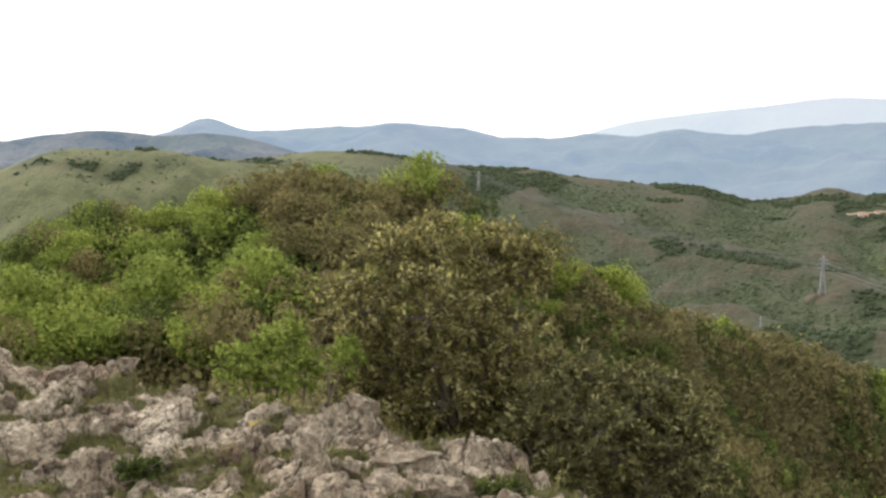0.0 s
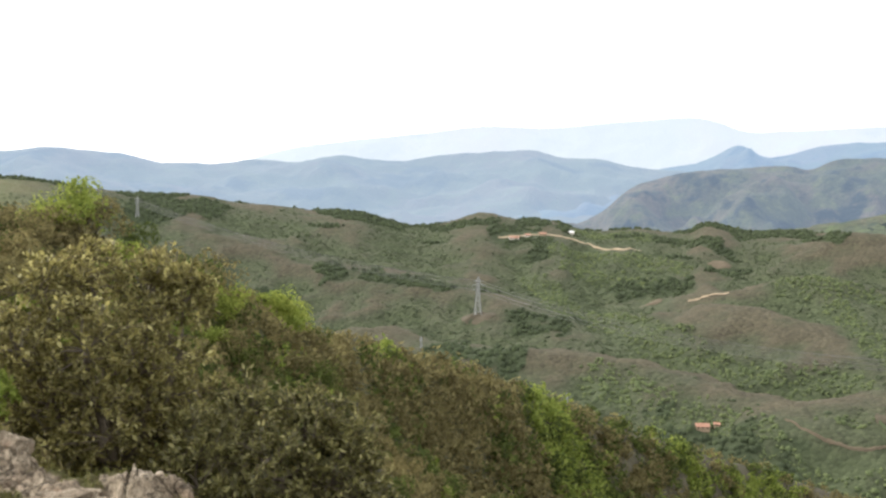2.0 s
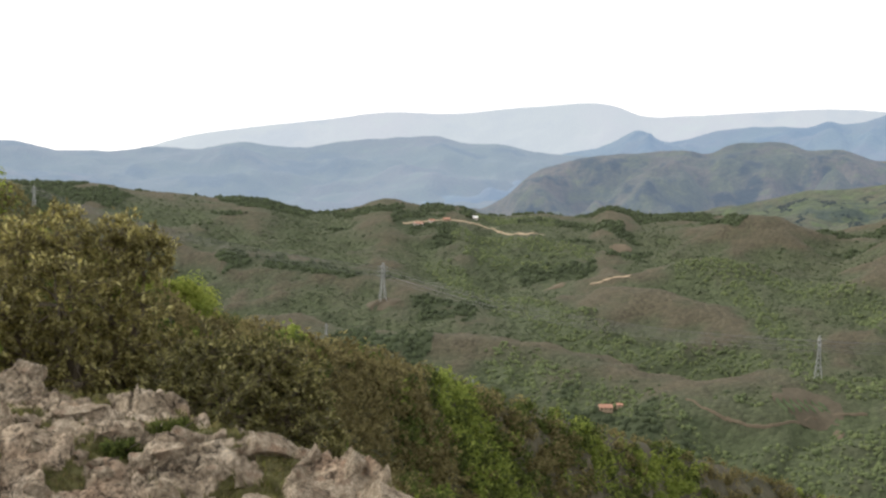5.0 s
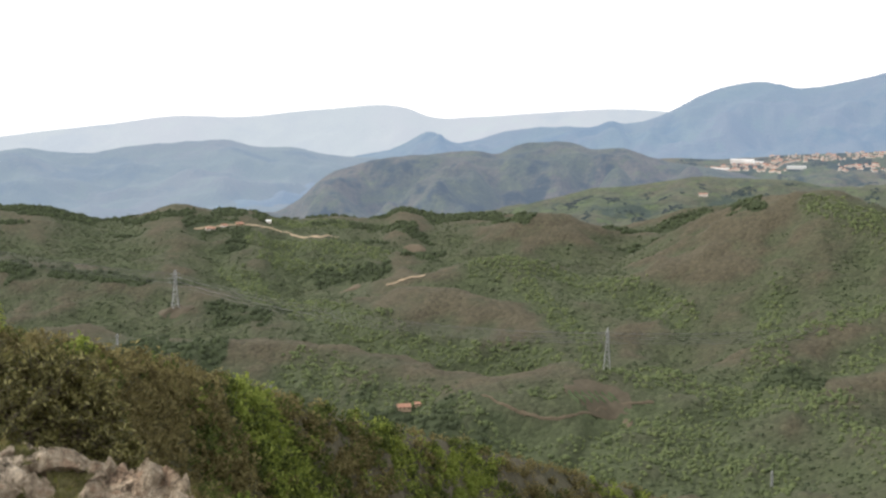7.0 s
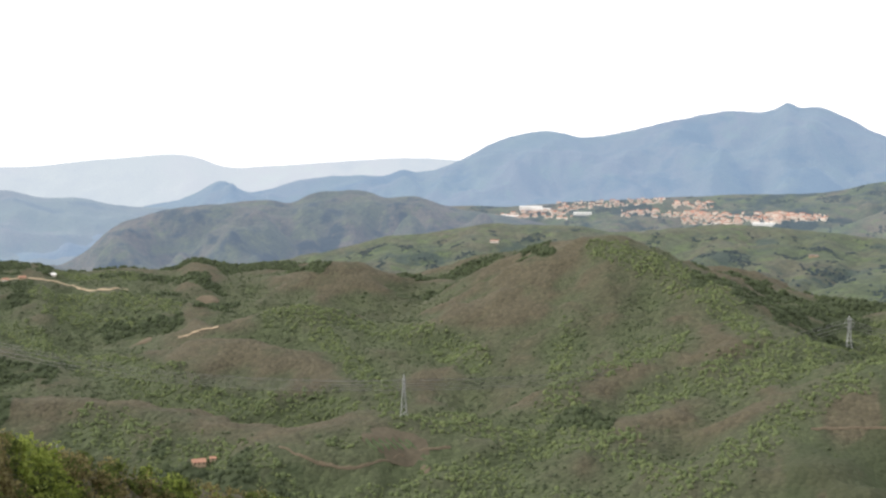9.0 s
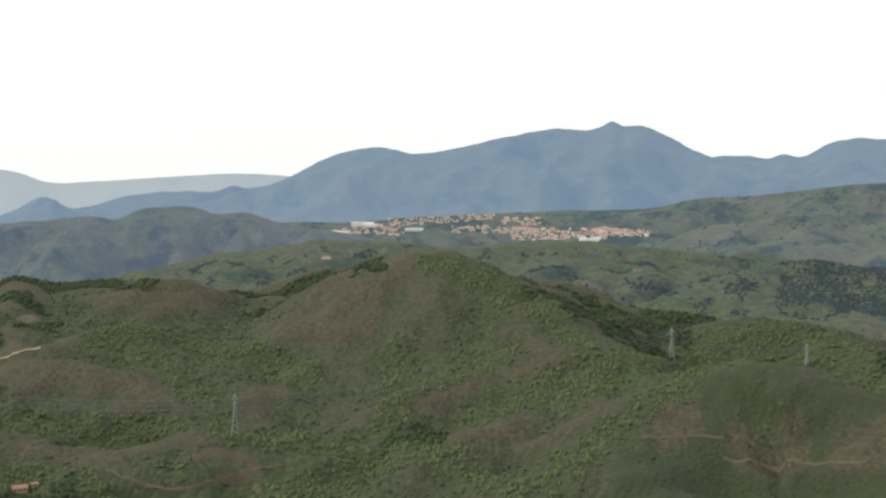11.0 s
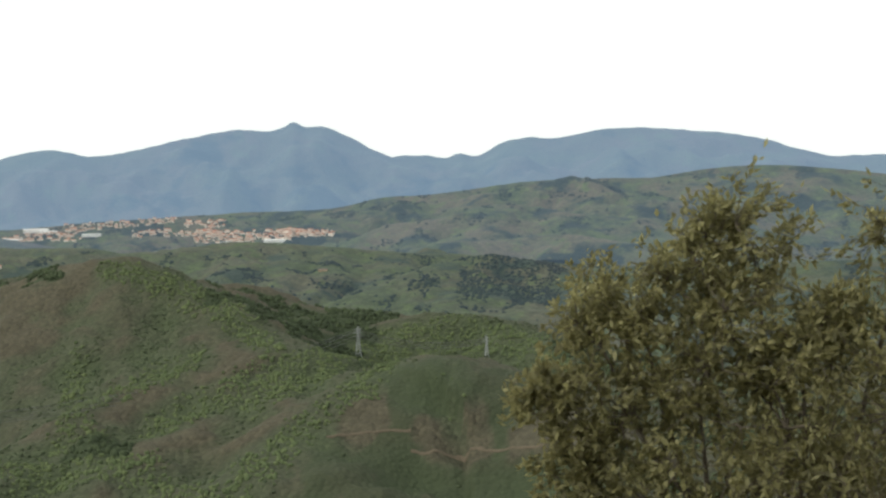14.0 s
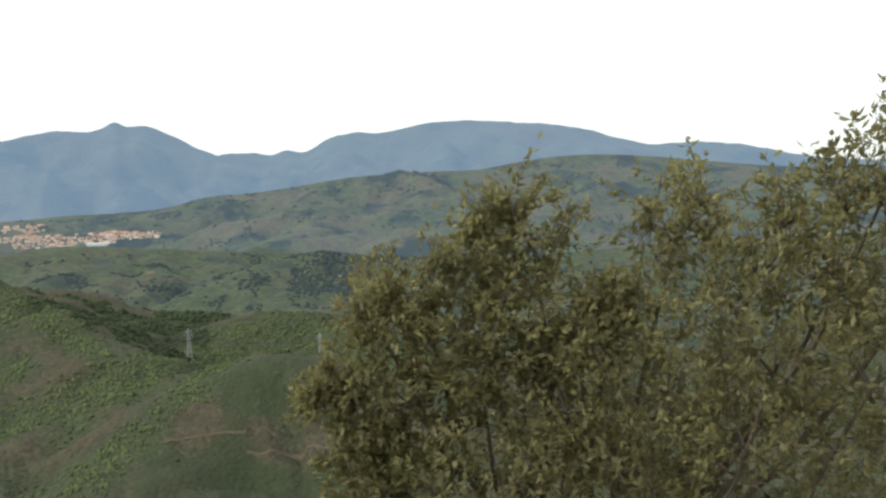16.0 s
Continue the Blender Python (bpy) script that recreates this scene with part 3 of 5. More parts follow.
HILL_SPURS += [(0.36, 40, [(36.0, 1690, -110), (37.7, 1790, -87), (39.5, 1840, -76), (41.8, 1850, -73), (43.7, 1810, -82), (45.5, 1750, -97), (47.9, 1700, -113)])]  # wooded block ridge
HILL_SPURS += [(0.40, 25, [(40.8, 1830, -74), (40.5, 1720, -96), (40.1, 1620, -119)])]  # spur
HILL_SPURS += [(0.40, 30, [(41.8, 1560, -134), (43.5, 1640, -119), (45.2, 1680, -113), (47.2, 1660, -121)])]  # lower hill
HILL_SPURS += [(0.30, 40, [(9.7, 2150, -114), (11.7, 2150, -103), (13.2, 2160, -91), (15.2, 2160, -74), (17.3, 2150, -62), (19.3, 2150, -54), (21.3, 2140, -50), (23.3, 2120, -52)])]  # left crest
HILL_SPURS += [(0.36, 25, [(15.2, 2150, -75), (15.0, 1950, -92), (14.2, 1800, -111)])]  # left spur
HILL_SPURS += [(0.36, 25, [(19.3, 2140, -55), (19.0, 1980, -76), (18.3, 1850, -94)])]  # left spur
PLATEAU_SPURS = []
PLATEAU_SPURS += [(0.28, 45, [(34.2, 2480, -70), (36.2, 2540, -46), (38.0, 2600, -27), (40.0, 2650, -9), (41.7, 2700, 4), (43.0, 2700, 2), (44.4, 2640, -15), (46.1, 2580, -36), (48.3, 2540, -49)])]  # plateau hill
PLATEAU_SPURS += [(0.32, 30, [(38.5, 2590, -30), (37.8, 2450, -58), (37.0, 2350, -76)])]  # spur
PLATEAU_SPURS += [(0.32, 30, [(41.7, 2690, 0), (40.8, 2500, -36), (39.3, 2330, -70)])]  # spur
PLATEAU_SPURS += [(0.30, 35, [(38.8, 2320, -76), (40.8, 2350, -66), (42.5, 2370, -55), (44.2, 2380, -46), (46.1, 2340, -56), (48.3, 2300, -74)])]  # meadow hill
PLATEAU_SPURS += [(0.28, 40, [(33.5, 2900, -16), (35.5, 2950, 7), (36.2, 2960, 11), (38.0, 2950, 12), (40.5, 2950, 28), (43.0, 2950, 52), (45.4, 2950, 65)])]  # dark ridge


def ridge_surface(pts, front, back, foot, relief, scale, seed, b, r, spurs=()):
    rc, hc = smooth_curve(b, pts, 1), smooth_curve(b, pts, 2)
    d = r - rc
    x, y = r * np.sin(np.radians(b)), r * np.cos(np.radians(b))
    u = np.clip(np.abs(d) / np.where(d < 0, front, back), 0, 1)
    inner = np.minimum(u * 3, 1) * (1 - u * 0.5)
    z = foot + (hc - foot) * (1 - u) ** 1.15
    if spurs:
        lift, wx, wy = np.zeros_like(z), x + 14 * fbm(x / 120, y / 120, 3, seed + 70), y + 14 * fbm(x / 120, y / 120, 3, seed + 75)
        for steep, round_, line in spurs:
            h, k = flank(wx, wy, steep, round_, line)
            lift, inner = lift + np.clip(h - z, 0, None) ** 7, inner * (1 - 0.8 * k)
        z = z + lift ** (1 / 7)
    z = z + relief * inner * (1.5 * (ridged(x / scale + seed, y / scale, 4, seed + 40) - 0.45) + 0.7 * fbm(x / scale * 2.3, y / scale * 2.3, 3, seed + 50))
    return z + min(relief, 60) * 0.05 * fbm(x / 70, y / 70, 4, seed + 60)


def far_ridge(name, label, material, front, back, pts, foot=-190.0, relief=18.0, step=0.14, seed=0, scale=330.0, spurs=()):
    b = np.arange(pts[0][0], pts[-1][0] + step, step)
    d = np.concatenate([-front * np.linspace(1, 0, 90 if spurs else 44, endpoint=False) ** 1.3, back * np.linspace(0, 1, 8)])
    Bm, Dm = np.meshgrid(b, d)
    r = smooth_curve(Bm, pts, 1) + Dm
    z = ridge_surface(pts, front, back, foot, relief, scale, seed, Bm, r, spurs)
    ob = mesh_object(name, np.stack([r * np.sin(np.radians(Bm)), r * np.cos(np.radians(Bm)), z], -1).reshape(-1, 3), grid_faces(len(d), len(b)), material, True)
    return tagged(ob, label, "hills", kind="structure")


# wooded land with the haze of distance put in as emission
def hazy(name, colour, haze_glow, patch=1 / 260, grain=0.3):
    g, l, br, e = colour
    return land_material(name, g, l, br, e, patch, 1 / 9.0, 2.0, haze_glow, grain=grain)


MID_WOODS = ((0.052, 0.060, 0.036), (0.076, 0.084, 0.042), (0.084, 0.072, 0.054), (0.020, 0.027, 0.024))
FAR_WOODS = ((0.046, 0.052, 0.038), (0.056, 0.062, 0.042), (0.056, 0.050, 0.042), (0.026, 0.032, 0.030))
# both materials emit a bluish tone in place of haze in the air
H_MID = hazy("hazed_far_woods", tuple(tuple(0.82 * q for q in c) for c in MID_WOODS), (0.088, 0.116, 0.164), 1 / 150)
H_TOWN = hazy("hazed_plateau_woods", ((0.052, 0.064, 0.036), (0.076, 0.092, 0.042), (0.086, 0.074, 0.054), (0.022, 0.030, 0.028)), (0.060, 0.082, 0.108), 1 / 150)
# the blue and pale tones of these ranges are haze painted as emission
H_BLUE = hazy("hazed_blue_range_woods", FAR_WOODS, (0.185, 0.245, 0.330), 1 / 420, 0.08)
H_PEAK = hazy("hazed_massif_woods", FAR_WOODS, (0.172, 0.25, 0.365), 1 / 420, 0.08)
H_MESA = hazy("hazed_pale_range_woods", FAR_WOODS, (0.44, 0.487, 0.555), 1 / 600, 0.08)

far_ridge("backdrop_pale_range", "tableland on the horizon, pale with painted haze", H_MESA, 500, 90, [(-24, 4850, -190), (-16.8, 4850, -120), (-14.6, 4850, -75), (-13.3, 4850, -36), (-9.7, 4850, 22), (-6.6, 4850, 55), (-3.6, 4850, 90), (-1, 4850, 89), (3, 4850, 124), (6.5, 4850, 130), (7.6, 4850, 98), (9.5, 4850, 100), (12.7, 4850, 119), (16.3, 4850, 134), (17.7, 4850, 128), (22, 4850, 60)], seed=1)
far_ridge("backdrop_blue_range", "mountain range with rounded tops, blue with painted haze", H_BLUE, 1000, 200, [(-60, 4200, -120), (-46, 4200, -125), (-39.6, 4200, -106), (-32.9, 4200, -76), (-30.9, 4200, -24), (-29.4, 4200, -58), (-27.7, 4200, -58), (-26.2, 4200, -46), (-24.2, 4200, -40), (-22.7, 4200, -28), (-20.9, 4200, -36), (-19.7, 4200, -40), (-18, 4200, -66), (-16.6, 4200, -68), (-15.5, 4200, -66), (-13.6, 4200, -49), (-12.2, 4200, -56), (-10.1, 4200, -31), (-8.5, 4200, -42), (-7, 4200, -41), (-5.8, 4200, -24), (-3.5, 4200, -7), (-1.5, 4200, 2), (0, 4200, -18), (1.5, 4200, -20), (3, 4200, -41), (4.8, 4200, -50), (9, 4200, -80)], relief=60, seed=2, scale=760)
far_ridge("backdrop_massif", "mountain massif with a rocky summit, blue with painted haze", H_PEAK, 1150, 200, [(-2, 4400, -100), (2.8, 4400, -66), (4.8, 4400, -38), (6.3, 4400, -8), (7.4, 4400, 38), (8.6, 4400, 5), (11.3, 4400, 49), (13.7, 4400, 61), (14.9, 4400, 63), (15.5, 4400, 79), (16.3, 4400, 73), (18, 4400, 110), (19.7, 4400, 177), (22, 4400, 215), (23.5, 4400, 196), (27.3, 4400, 245), (29.9, 4400, 281), (31.9, 4400, 284), (32.45, 4400, 305), (32.9, 4400, 290), (33.7, 4400, 289), (34.9, 4400, 251), (36.5, 4400, 189), (37.6, 4400, 175), (40, 4400, 120)], relief=85, step=0.1, seed=3, scale=560)
far_ridge("backdrop_long_range", "long mountain range, blue with painted haze", H_PEAK, 1200, 200, [(33, 4500, 100), (38.3, 4500, 191), (39.2, 4500, 180), (39.8, 4500, 193), (40.5, 4500, 186), (41.7, 4500, 229), (43.1, 4500, 248), (43.9, 4500, 242), (45.4, 4500, 261), (48, 4500, 273), (49.6, 4500, 262), (51.9, 4500, 241), (53.4, 4500, 217), (54.3, 4500, 194), (55.8, 4500, 160), (57.7, 4500, 160), (60.7, 4500, 130), (62.3, 4500, 98), (70, 4500, 60)], relief=85, seed=4, scale=560)
far_ridge("backdrop_mid_ridge", "brown-green wooded ridge with painted haze", H_MID, 620, 200, [(-1, 2700, -165), (1.6, 2700, -125), (2.8, 2700, -75), (5.3, 2700, -36), (7.8, 2700, -21), (9.6, 2700, -15), (10.6, 2700, -20), (11.5, 2700, -2), (13.5, 2700, 5), (14.7, 2700, -6), (16.4, 2700, -9), (17.5, 2700, -25), (20, 2700, -45), (24, 2700, -80)], relief=60, seed=5)
far_ridge("backdrop_grey_hills", "grey-green hills with painted haze", H_MID, 600, 200, [(-60, 2600, -80), (-48, 2600, -95), (-39.6, 2600, -68), (-37.8, 2600, -51), (-35.7, 2600, -43), (-34.3, 2600, -44), (-32.9, 2600, -51), (-30.7, 2600, -44), (-29.2, 2600, -54), (-27.7, 2600, -71), (-26.2, 2600, -90), (-22, 2600, -130)], relief=36, seed=6)
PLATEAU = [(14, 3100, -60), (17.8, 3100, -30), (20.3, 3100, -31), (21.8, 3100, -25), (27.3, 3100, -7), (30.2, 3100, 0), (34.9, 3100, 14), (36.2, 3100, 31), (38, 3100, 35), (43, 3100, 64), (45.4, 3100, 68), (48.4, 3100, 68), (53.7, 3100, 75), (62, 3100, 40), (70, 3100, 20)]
far_ridge("backdrop_plateau", "wooded plateau behind the town with painted haze", H_TOWN, 900, 200, PLATEAU, relief=26, seed=7, scale=300, spurs=PLATEAU_SPURS)
far_ridge("backdrop_long_ridge", "dark wooded ridge, blue-green with painted haze", H_TOWN, 400, 200, [(42, 3400, 20), (48.6, 3400, 76), (51.1, 3400, 96), (53.6, 3400, 100), (56, 3400, 88), (59.5, 3400, 60), (62.2, 3400, 43), (70, 3400, 30)], relief=14, seed=8)
# a weak bluish emission paints the haze that lies before these hills
H_FAR = hazy("hazed_far_hill_woods", ((0.059, 0.071, 0.040), (0.074, 0.093, 0.042), (0.078, 0.074, 0.051), (0.038, 0.050, 0.038)), (0.022, 0.031, 0.038), 1 / 130, 0.4)
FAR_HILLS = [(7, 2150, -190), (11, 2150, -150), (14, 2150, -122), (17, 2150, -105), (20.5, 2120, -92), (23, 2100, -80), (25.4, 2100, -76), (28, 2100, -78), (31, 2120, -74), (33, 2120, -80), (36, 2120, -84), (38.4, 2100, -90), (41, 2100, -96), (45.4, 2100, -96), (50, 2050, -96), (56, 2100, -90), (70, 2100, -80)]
far_ridge("backdrop_far_hills", "olive-green rolling hills with dark woods and painted haze", H_FAR, 640, 200, FAR_HILLS, foot=-215.0, relief=20, seed=9, scale=270, spurs=HILL_SPURS)


# ---------------------------------------------------------------- rock outcrop
EDGE_X = np.array([-9, -7, -5, -3, -2.1, -1.5, -0.8, -0.42, -0.1, 0.5, 1.2, 2.0])
EDGE_Y = np.array([7.9, 7.6, 7.4, 7.35, 7.1, 6.93, 6.54, 6.1, 5.2, 4.0, 2.5, 0.5])
EDGE_Z = np.array([0.22, 0.22, 0.21, 0.20, 0.16, 0.08, 0.02, 0.02, -0.03, -0.3, -0.4, -0.6])


def cells(x, y, seed):
    """Nearest-cell noise: distance to the cell's border, and two random values of the cell."""
    xi, yi = np.floor(x).astype(int), np.floor(y).astype(int)
    d1 = np.full(x.shape, 9.0)
    d2 = np.full(x.shape, 9.0)
    v1, tx, ty = np.zeros(x.shape), np.zeros(x.shape), np.zeros(x.shape)
    for dx in (-1, 0, 1):
        for dy in (-1, 0, 1):
            h = _perm[(_perm[(xi + dx + 37 * seed) % 512] + yi + dy) % 512]
            px, py = xi + dx + (h * 0.6180339) % 1, yi + dy + (h * 0.7548776) % 1
            d = np.hypot(x - px, y - py)
            closer = d < d1
            d2 = np.where(closer, d1, np.minimum(d2, d))
            v1 = np.where(closer, (h * 0.3247179) % 1, v1)
            tx, ty = np.where(closer, x - px, tx), np.where(closer, y - py, ty)
            d1 = np.where(closer, d, d1)
    return d2 - d1, v1, tx, ty


def outcrop_height(x, y):
    edge = np.interp(x, EDGE_X, EDGE_Y) + 0.16 * fbm(x / 0.5, y / 0.5, 3, 5)
    back = np.clip(edge - y, 0, 4)
    fall = 0.24 * np.minimum(back, 2.2) - 0.02 * back
    bed = np.interp(x, EDGE_X, EDGE_Z) - fall
    z = bed + 0.07 * fbm(x / 1.3, y / 1.3, 3, 33)
    wx, wy = x + 0.06 * fbm(x / 0.35, y / 0.35, 4, 41), y + 0.06 * fbm(x / 0.35, y / 0.35, 4, 47)
    # slabs that strike across the slope, then smaller blocks, each tilted its own way
    calm = 0.6 + 0.4 * np.clip((x + 3.0) / 1.0, 0, 1) - 0.55 * np.clip((x + 1.4) / 0.5, 0, 1)  # flatter beds at both ends
    g1, v1, tx, ty = cells((wx * 0.8 + wy * 0.6) / 0.60, (wy * 0.8 - wx * 0.6) / 0.34, 1)
    z = z + calm * (0.14 * (v1 - 0.5) + 0.15 * (v1 - 0.5) * tx + 0.15 * ((v1 * 7) % 1 - 0.5) * ty) - 0.10 * np.exp(-g1 * 30)
    g2, v2, tx, ty = cells(wx / 0.20, wy / 0.15, 2)
    z = z + 0.07 * (v2 - 0.5) + 0.07 * (v2 - 0.5) * tx + 0.07 * ((v2 * 5) % 1 - 0.5) * ty - 0.045 * np.exp(-g2 * 24)
    g3, v3, tx, ty = cells(wx / 0.075, wy / 0.06, 3)
    z = z + 0.022 * (v3 - 0.5) + 0.035 * (v3 - 0.5) * tx + 0.035 * ((v3 * 3) % 1 - 0.5) * ty - 0.012 * np.exp(-g3 * 16)
    z = z + 0.018 * fbm(wx / 0.26, wy / 0.20, 4, 55, 0.6) + 0.006 * fbm(x / 0.04, y / 0.04, 2, 58)
    soil = np.clip(2.2 * (fbm(x / 0.45, y / 0.32, 4, 61) - 0.16) - 2.2 * (v1 - 0.60) - 0.8 * (v2 - 0.5) + 0.27 + 0.5 * np.exp(-g1 * 9) + 0.55 * np.clip((-1.9 - x) / 1.2, 0, 1) * np.clip((y - 6.0) / 0.6, 0, 1), 0, 1)
    z = z * (1 - 0.5 * soil) + 0.5 * soil * (bed - 0.05)
    over = np.clip(y - edge, 0, 3)
    return z - 1.3 * over - 0.9 * over ** 2, soil


xs, ys = np.arange(-6.3, 0.5, 0.013), np.arange(4.7, 8.0, 0.013)
XX, YY = np.meshgrid(xs, ys)
ZZ, SOIL = outcrop_height(XX, YY)


def cracked_stone(t, co, gain=1.0):
    """Weathered limestone: pale and grey patches, rusty stains, dark lichen specks and a net of fine cracks; also its relief."""
    n = noise_tex(t, co, 2.6, 8.0, 0.62)
    f = noise_tex(t, co, 17.0, 8.0, 0.72)
    s = noise_tex(t, co, 1.1, 5.0, 0.65)
    c = ramp(t, n, [(0.30, (0.10, 0.084, 0.066)), (0.40, (0.22, 0.190, 0.15)), (0.52, (0.36, 0.325, 0.27)), (0.68, (0.56, 0.52, 0.45))])
    c = mixed(t, ramp(t, s, [(0.51, (0, 0, 0)), (0.66, (0.75, 0.75, 0.75))]), c, (0.24, 0.165, 0.12))
    c = mixed(t, ramp(t, f, [(0.53, (0, 0, 0)), (0.62, (0.8, 0.8, 0.8))]), c, (0.085, 0.076, 0.062))
    c = mixed(t, 0.8, c, ramp(t, noise_tex(t, co, 38.0, 5.0, 0.7), [(0.36, (0.32, 0.30, 0.28)), (0.48, (1, 1, 1)), (0.62, (1.5, 1.5, 1.48))]), "MULTIPLY")
    c = mixed(t, 1.0, c, (gain * 1.03, gain * 0.945, gain * 0.855), "MULTIPLY")
    warp = t.nodes.new("ShaderNodeMix")
    warp.data_type, warp.blend_type = "RGBA", "ADD"
    wn = t.nodes.new("ShaderNodeTexNoise")
    wn.inputs["Scale"].default_value, wn.inputs["Detail"].default_value = 7.0, 5.0
    t.links.new(co, wn.inputs["Vector"])
    warp.inputs[0].default_value = 0.22
    t.links.new(co, warp.inputs[6])
    t.links.new(wn.outputs["Color"], warp.inputs[7])
    h = t.nodes.new("ShaderNodeMath")
    h.operation = "ADD"
    t.links.new(n, h.inputs[0])
    t.links.new(f, h.inputs[1])
    height = h.outputs[0]
    for scale, wide, deep in ((2.7, 0.02, 0.55), (9.0, 0.04, 0.28)):
        v = t.nodes.new("ShaderNodeTexVoronoi")
        v.feature = "DISTANCE_TO_EDGE"
        v.inputs["Scale"].default_value = scale
        t.links.new(warp.outputs[2], v.inputs["Vector"])
        line = ramp(t, v.outputs["Distance"], [(0.0, (deep, deep, deep)), (wide, (0, 0, 0))])
        c = mixed(t, line, c, (0.04, 0.034, 0.026))
        sub = t.nodes.new("ShaderNodeMath")
        sub.operation = "SUBTRACT"
        t.links.new(height, sub.inputs[0])
        t.links.new(line, sub.inputs[1])
        height = sub.outputs[0]
    return c, height, f


def outcrop_material():
    m, t, out = nodes_of("limestone_and_turf")
    co = place_of(t)
    c, height, f = cracked_stone(t, co, 1.22)
    turf = ramp(t, f, [(0.3, (0.070, 0.050, 0.028)), (0.5, (0.125, 0.118, 0.045)), (0.7, (0.17, 0.165, 0.07))])
    c = mixed(t, ramp(t, attribute(t, "soil"), [(0.45, (0, 0, 0)), (0.7, (1, 1, 1))]), c, turf)
    principled(t, out, c, 0.9, bumped(t, height, 1.0, 0.06), spec=0.2)
    return m


def boulder_material():
    m, t, out = nodes_of("weathered_boulder")
    c, height, _ = cracked_stone(t, place_of(t), 1.25)
    principled(t, out, c, 0.9, bumped(t, height, 0.9, 0.035), spec=0.2)
    return m


BOULDER_STONE = boulder_material()

outcrop = mesh_object("rock_outcrop", np.stack([XX, YY, ZZ], -1).reshape(-1, 3), grid_faces(len(ys), len(xs)), outcrop_material(), False)
outcrop.data.attributes.new("soil", "FLOAT", "POINT").data.foreach_set("value", SOIL.ravel().astype(np.float32))
tagged(outcrop, "craggy pale beige limestone outcrop with turf in its cracks", "rock", kind="structure")


def outcrop_z(x, y):
    return float(outcrop_height(np.array([[float(x)]]), np.array([[float(y)]]))[0][0, 0])


def boulder_mesh(seed, level):
    """A broken block: flat faces split off at odd angles, with chipped edges."""
    rng = np.random.RandomState(seed)
    bm = bmesh.new()
    bmesh.ops.create_icosphere(bm, subdivisions=level, radius=1.3)
    planes = [Vector(rng.normal(size=3)).normalized() for _ in range(13)]
    cuts = rng.uniform(0.40, 0.74, 13)
    for v in bm.verts:
        p = v.co.copy()
        q = p * 1.9 + Vector((seed * 3.1, 0, 0))
        wob = 0.05 * noise.fractal(q * 1.5, 0.7, 2.0, 4)
        for n, c in zip(planes, cuts):
            d = p.dot(n) - c - wob
            if d > 0:
                p -= n * d
        p += p.normalized() * (0.03 * noise.fractal(q * 4, 0.6, 2.0, 4) - 0.30 * max(0.0, 0.12 - abs(noise.noise(q * 1.6))))
        v.co = Vector((p.x * 1.1, p.y * 0.85, p.z * 0.85))
    me = bpy.data.meshes.new("boulder")
    bm.to_mesh(me)
    bm.free()
    me.materials.append(BOULDER_STONE)
    return me


BOULDERS = [boulder_mesh(i, 5) for i in range(6)] + [boulder_mesh(i, 4) for i in range(6, 12)]


def boulder(x, y, size, turn, which, sink=0.25):
    ob = new("boulder", BOULDERS[which % 6 + (6 if size < 0.1 else 0)])
    ob.matrix_world = Matrix.LocRotScale((x, y, outcrop_z(x, y) + size * (0.36 - sink)), Euler((0.3 * math.sin(turn), 0.3 * math.cos(turn), turn)), (size, size, size))
    return tagged(ob, "rough pale grey limestone boulder", "rock", group="boulders on the outcrop")


for _k, (_b, _r, _s) in enumerate([(-4.6, 6.15, 0.17), (-3.2, 5.95, 0.13), (-8.2, 6.55, 0.13), (-11.2, 6.8, 0.12), (-9.6, 6.3, 0.16), (-15.6, 6.9, 0.27), (-17.6, 6.7, 0.20), (-13.2, 6.4, 0.17),
                                   (-5.8, 6.0, 0.13), (-20.5, 6.9, 0.22), (-25.0, 7.6, 0.16), (-28.0, 7.3, 0.24)]):
    boulder(_r * math.sin(radians(_b)), _r * math.cos(radians(_b)), _s, 1.7 * _k, _k, 0.62)
for _k, (_b, _r, _s) in enumerate([(-3.2, 5.52, 0.26), (-4.4, 5.71, 0.17), (-6.2, 5.77, 0.13), (-7.0, 6.17, 0.09), (-10.0, 6.3, 0.11), (-10.8, 6.23, 0.08), (-9.1, 5.57, 0.2), (-15.4, 6.76, 0.22), (-16.7, 7.01, 0.15), (-13.2, 6.08, 0.14), (-11.6, 6.06, 0.12), (-12.3, 5.66, 0.14), (-14.5, 5.53, 0.15), (-7.8, 5.64, 0.12)]):
    boulder(_r * math.sin(radians(_b)), _r * math.cos(radians(_b)), _s, 1.7 * _k, _k, 0.34)
_rng = np.random.RandomState(12)
for _k in range(190):
    _x = _rng.uniform(-5.8, -0.4)
    _y = np.interp(_x, EDGE_X, EDGE_Y) - abs(_rng.normal(0.0, 0.9)) - 0.05
    boulder(_x, _y, _rng.uniform(0.03, 0.10), _rng.uniform(0, 6), _k, 0.3)


# ---------------------------------------------------------------- leaves, twigs and crowns
def tube(verts, faces, points, radii_, sides=5):
    """Adds a tapered tube through the points."""
    start = len(verts)
    for i, p in enumerate(points):
        d = (points[min(i + 1, len(points) - 1)] - points[max(i - 1, 0)]).normalized()
        a = d.orthogonal().normalized()
        b = d.cross(a)
        for k in range(sides):
            w = 2 * math.pi * k / sides
            verts.append(p + (a * math.cos(w) + b * math.sin(w)) * radii_[i])
    for i in range(len(points) - 1):
        for k in range(sides):
            s = start + i * sides
            faces.append((s + k, s + (k + 1) % sides, s + sides + (k + 1) % sides, s + sides + k))


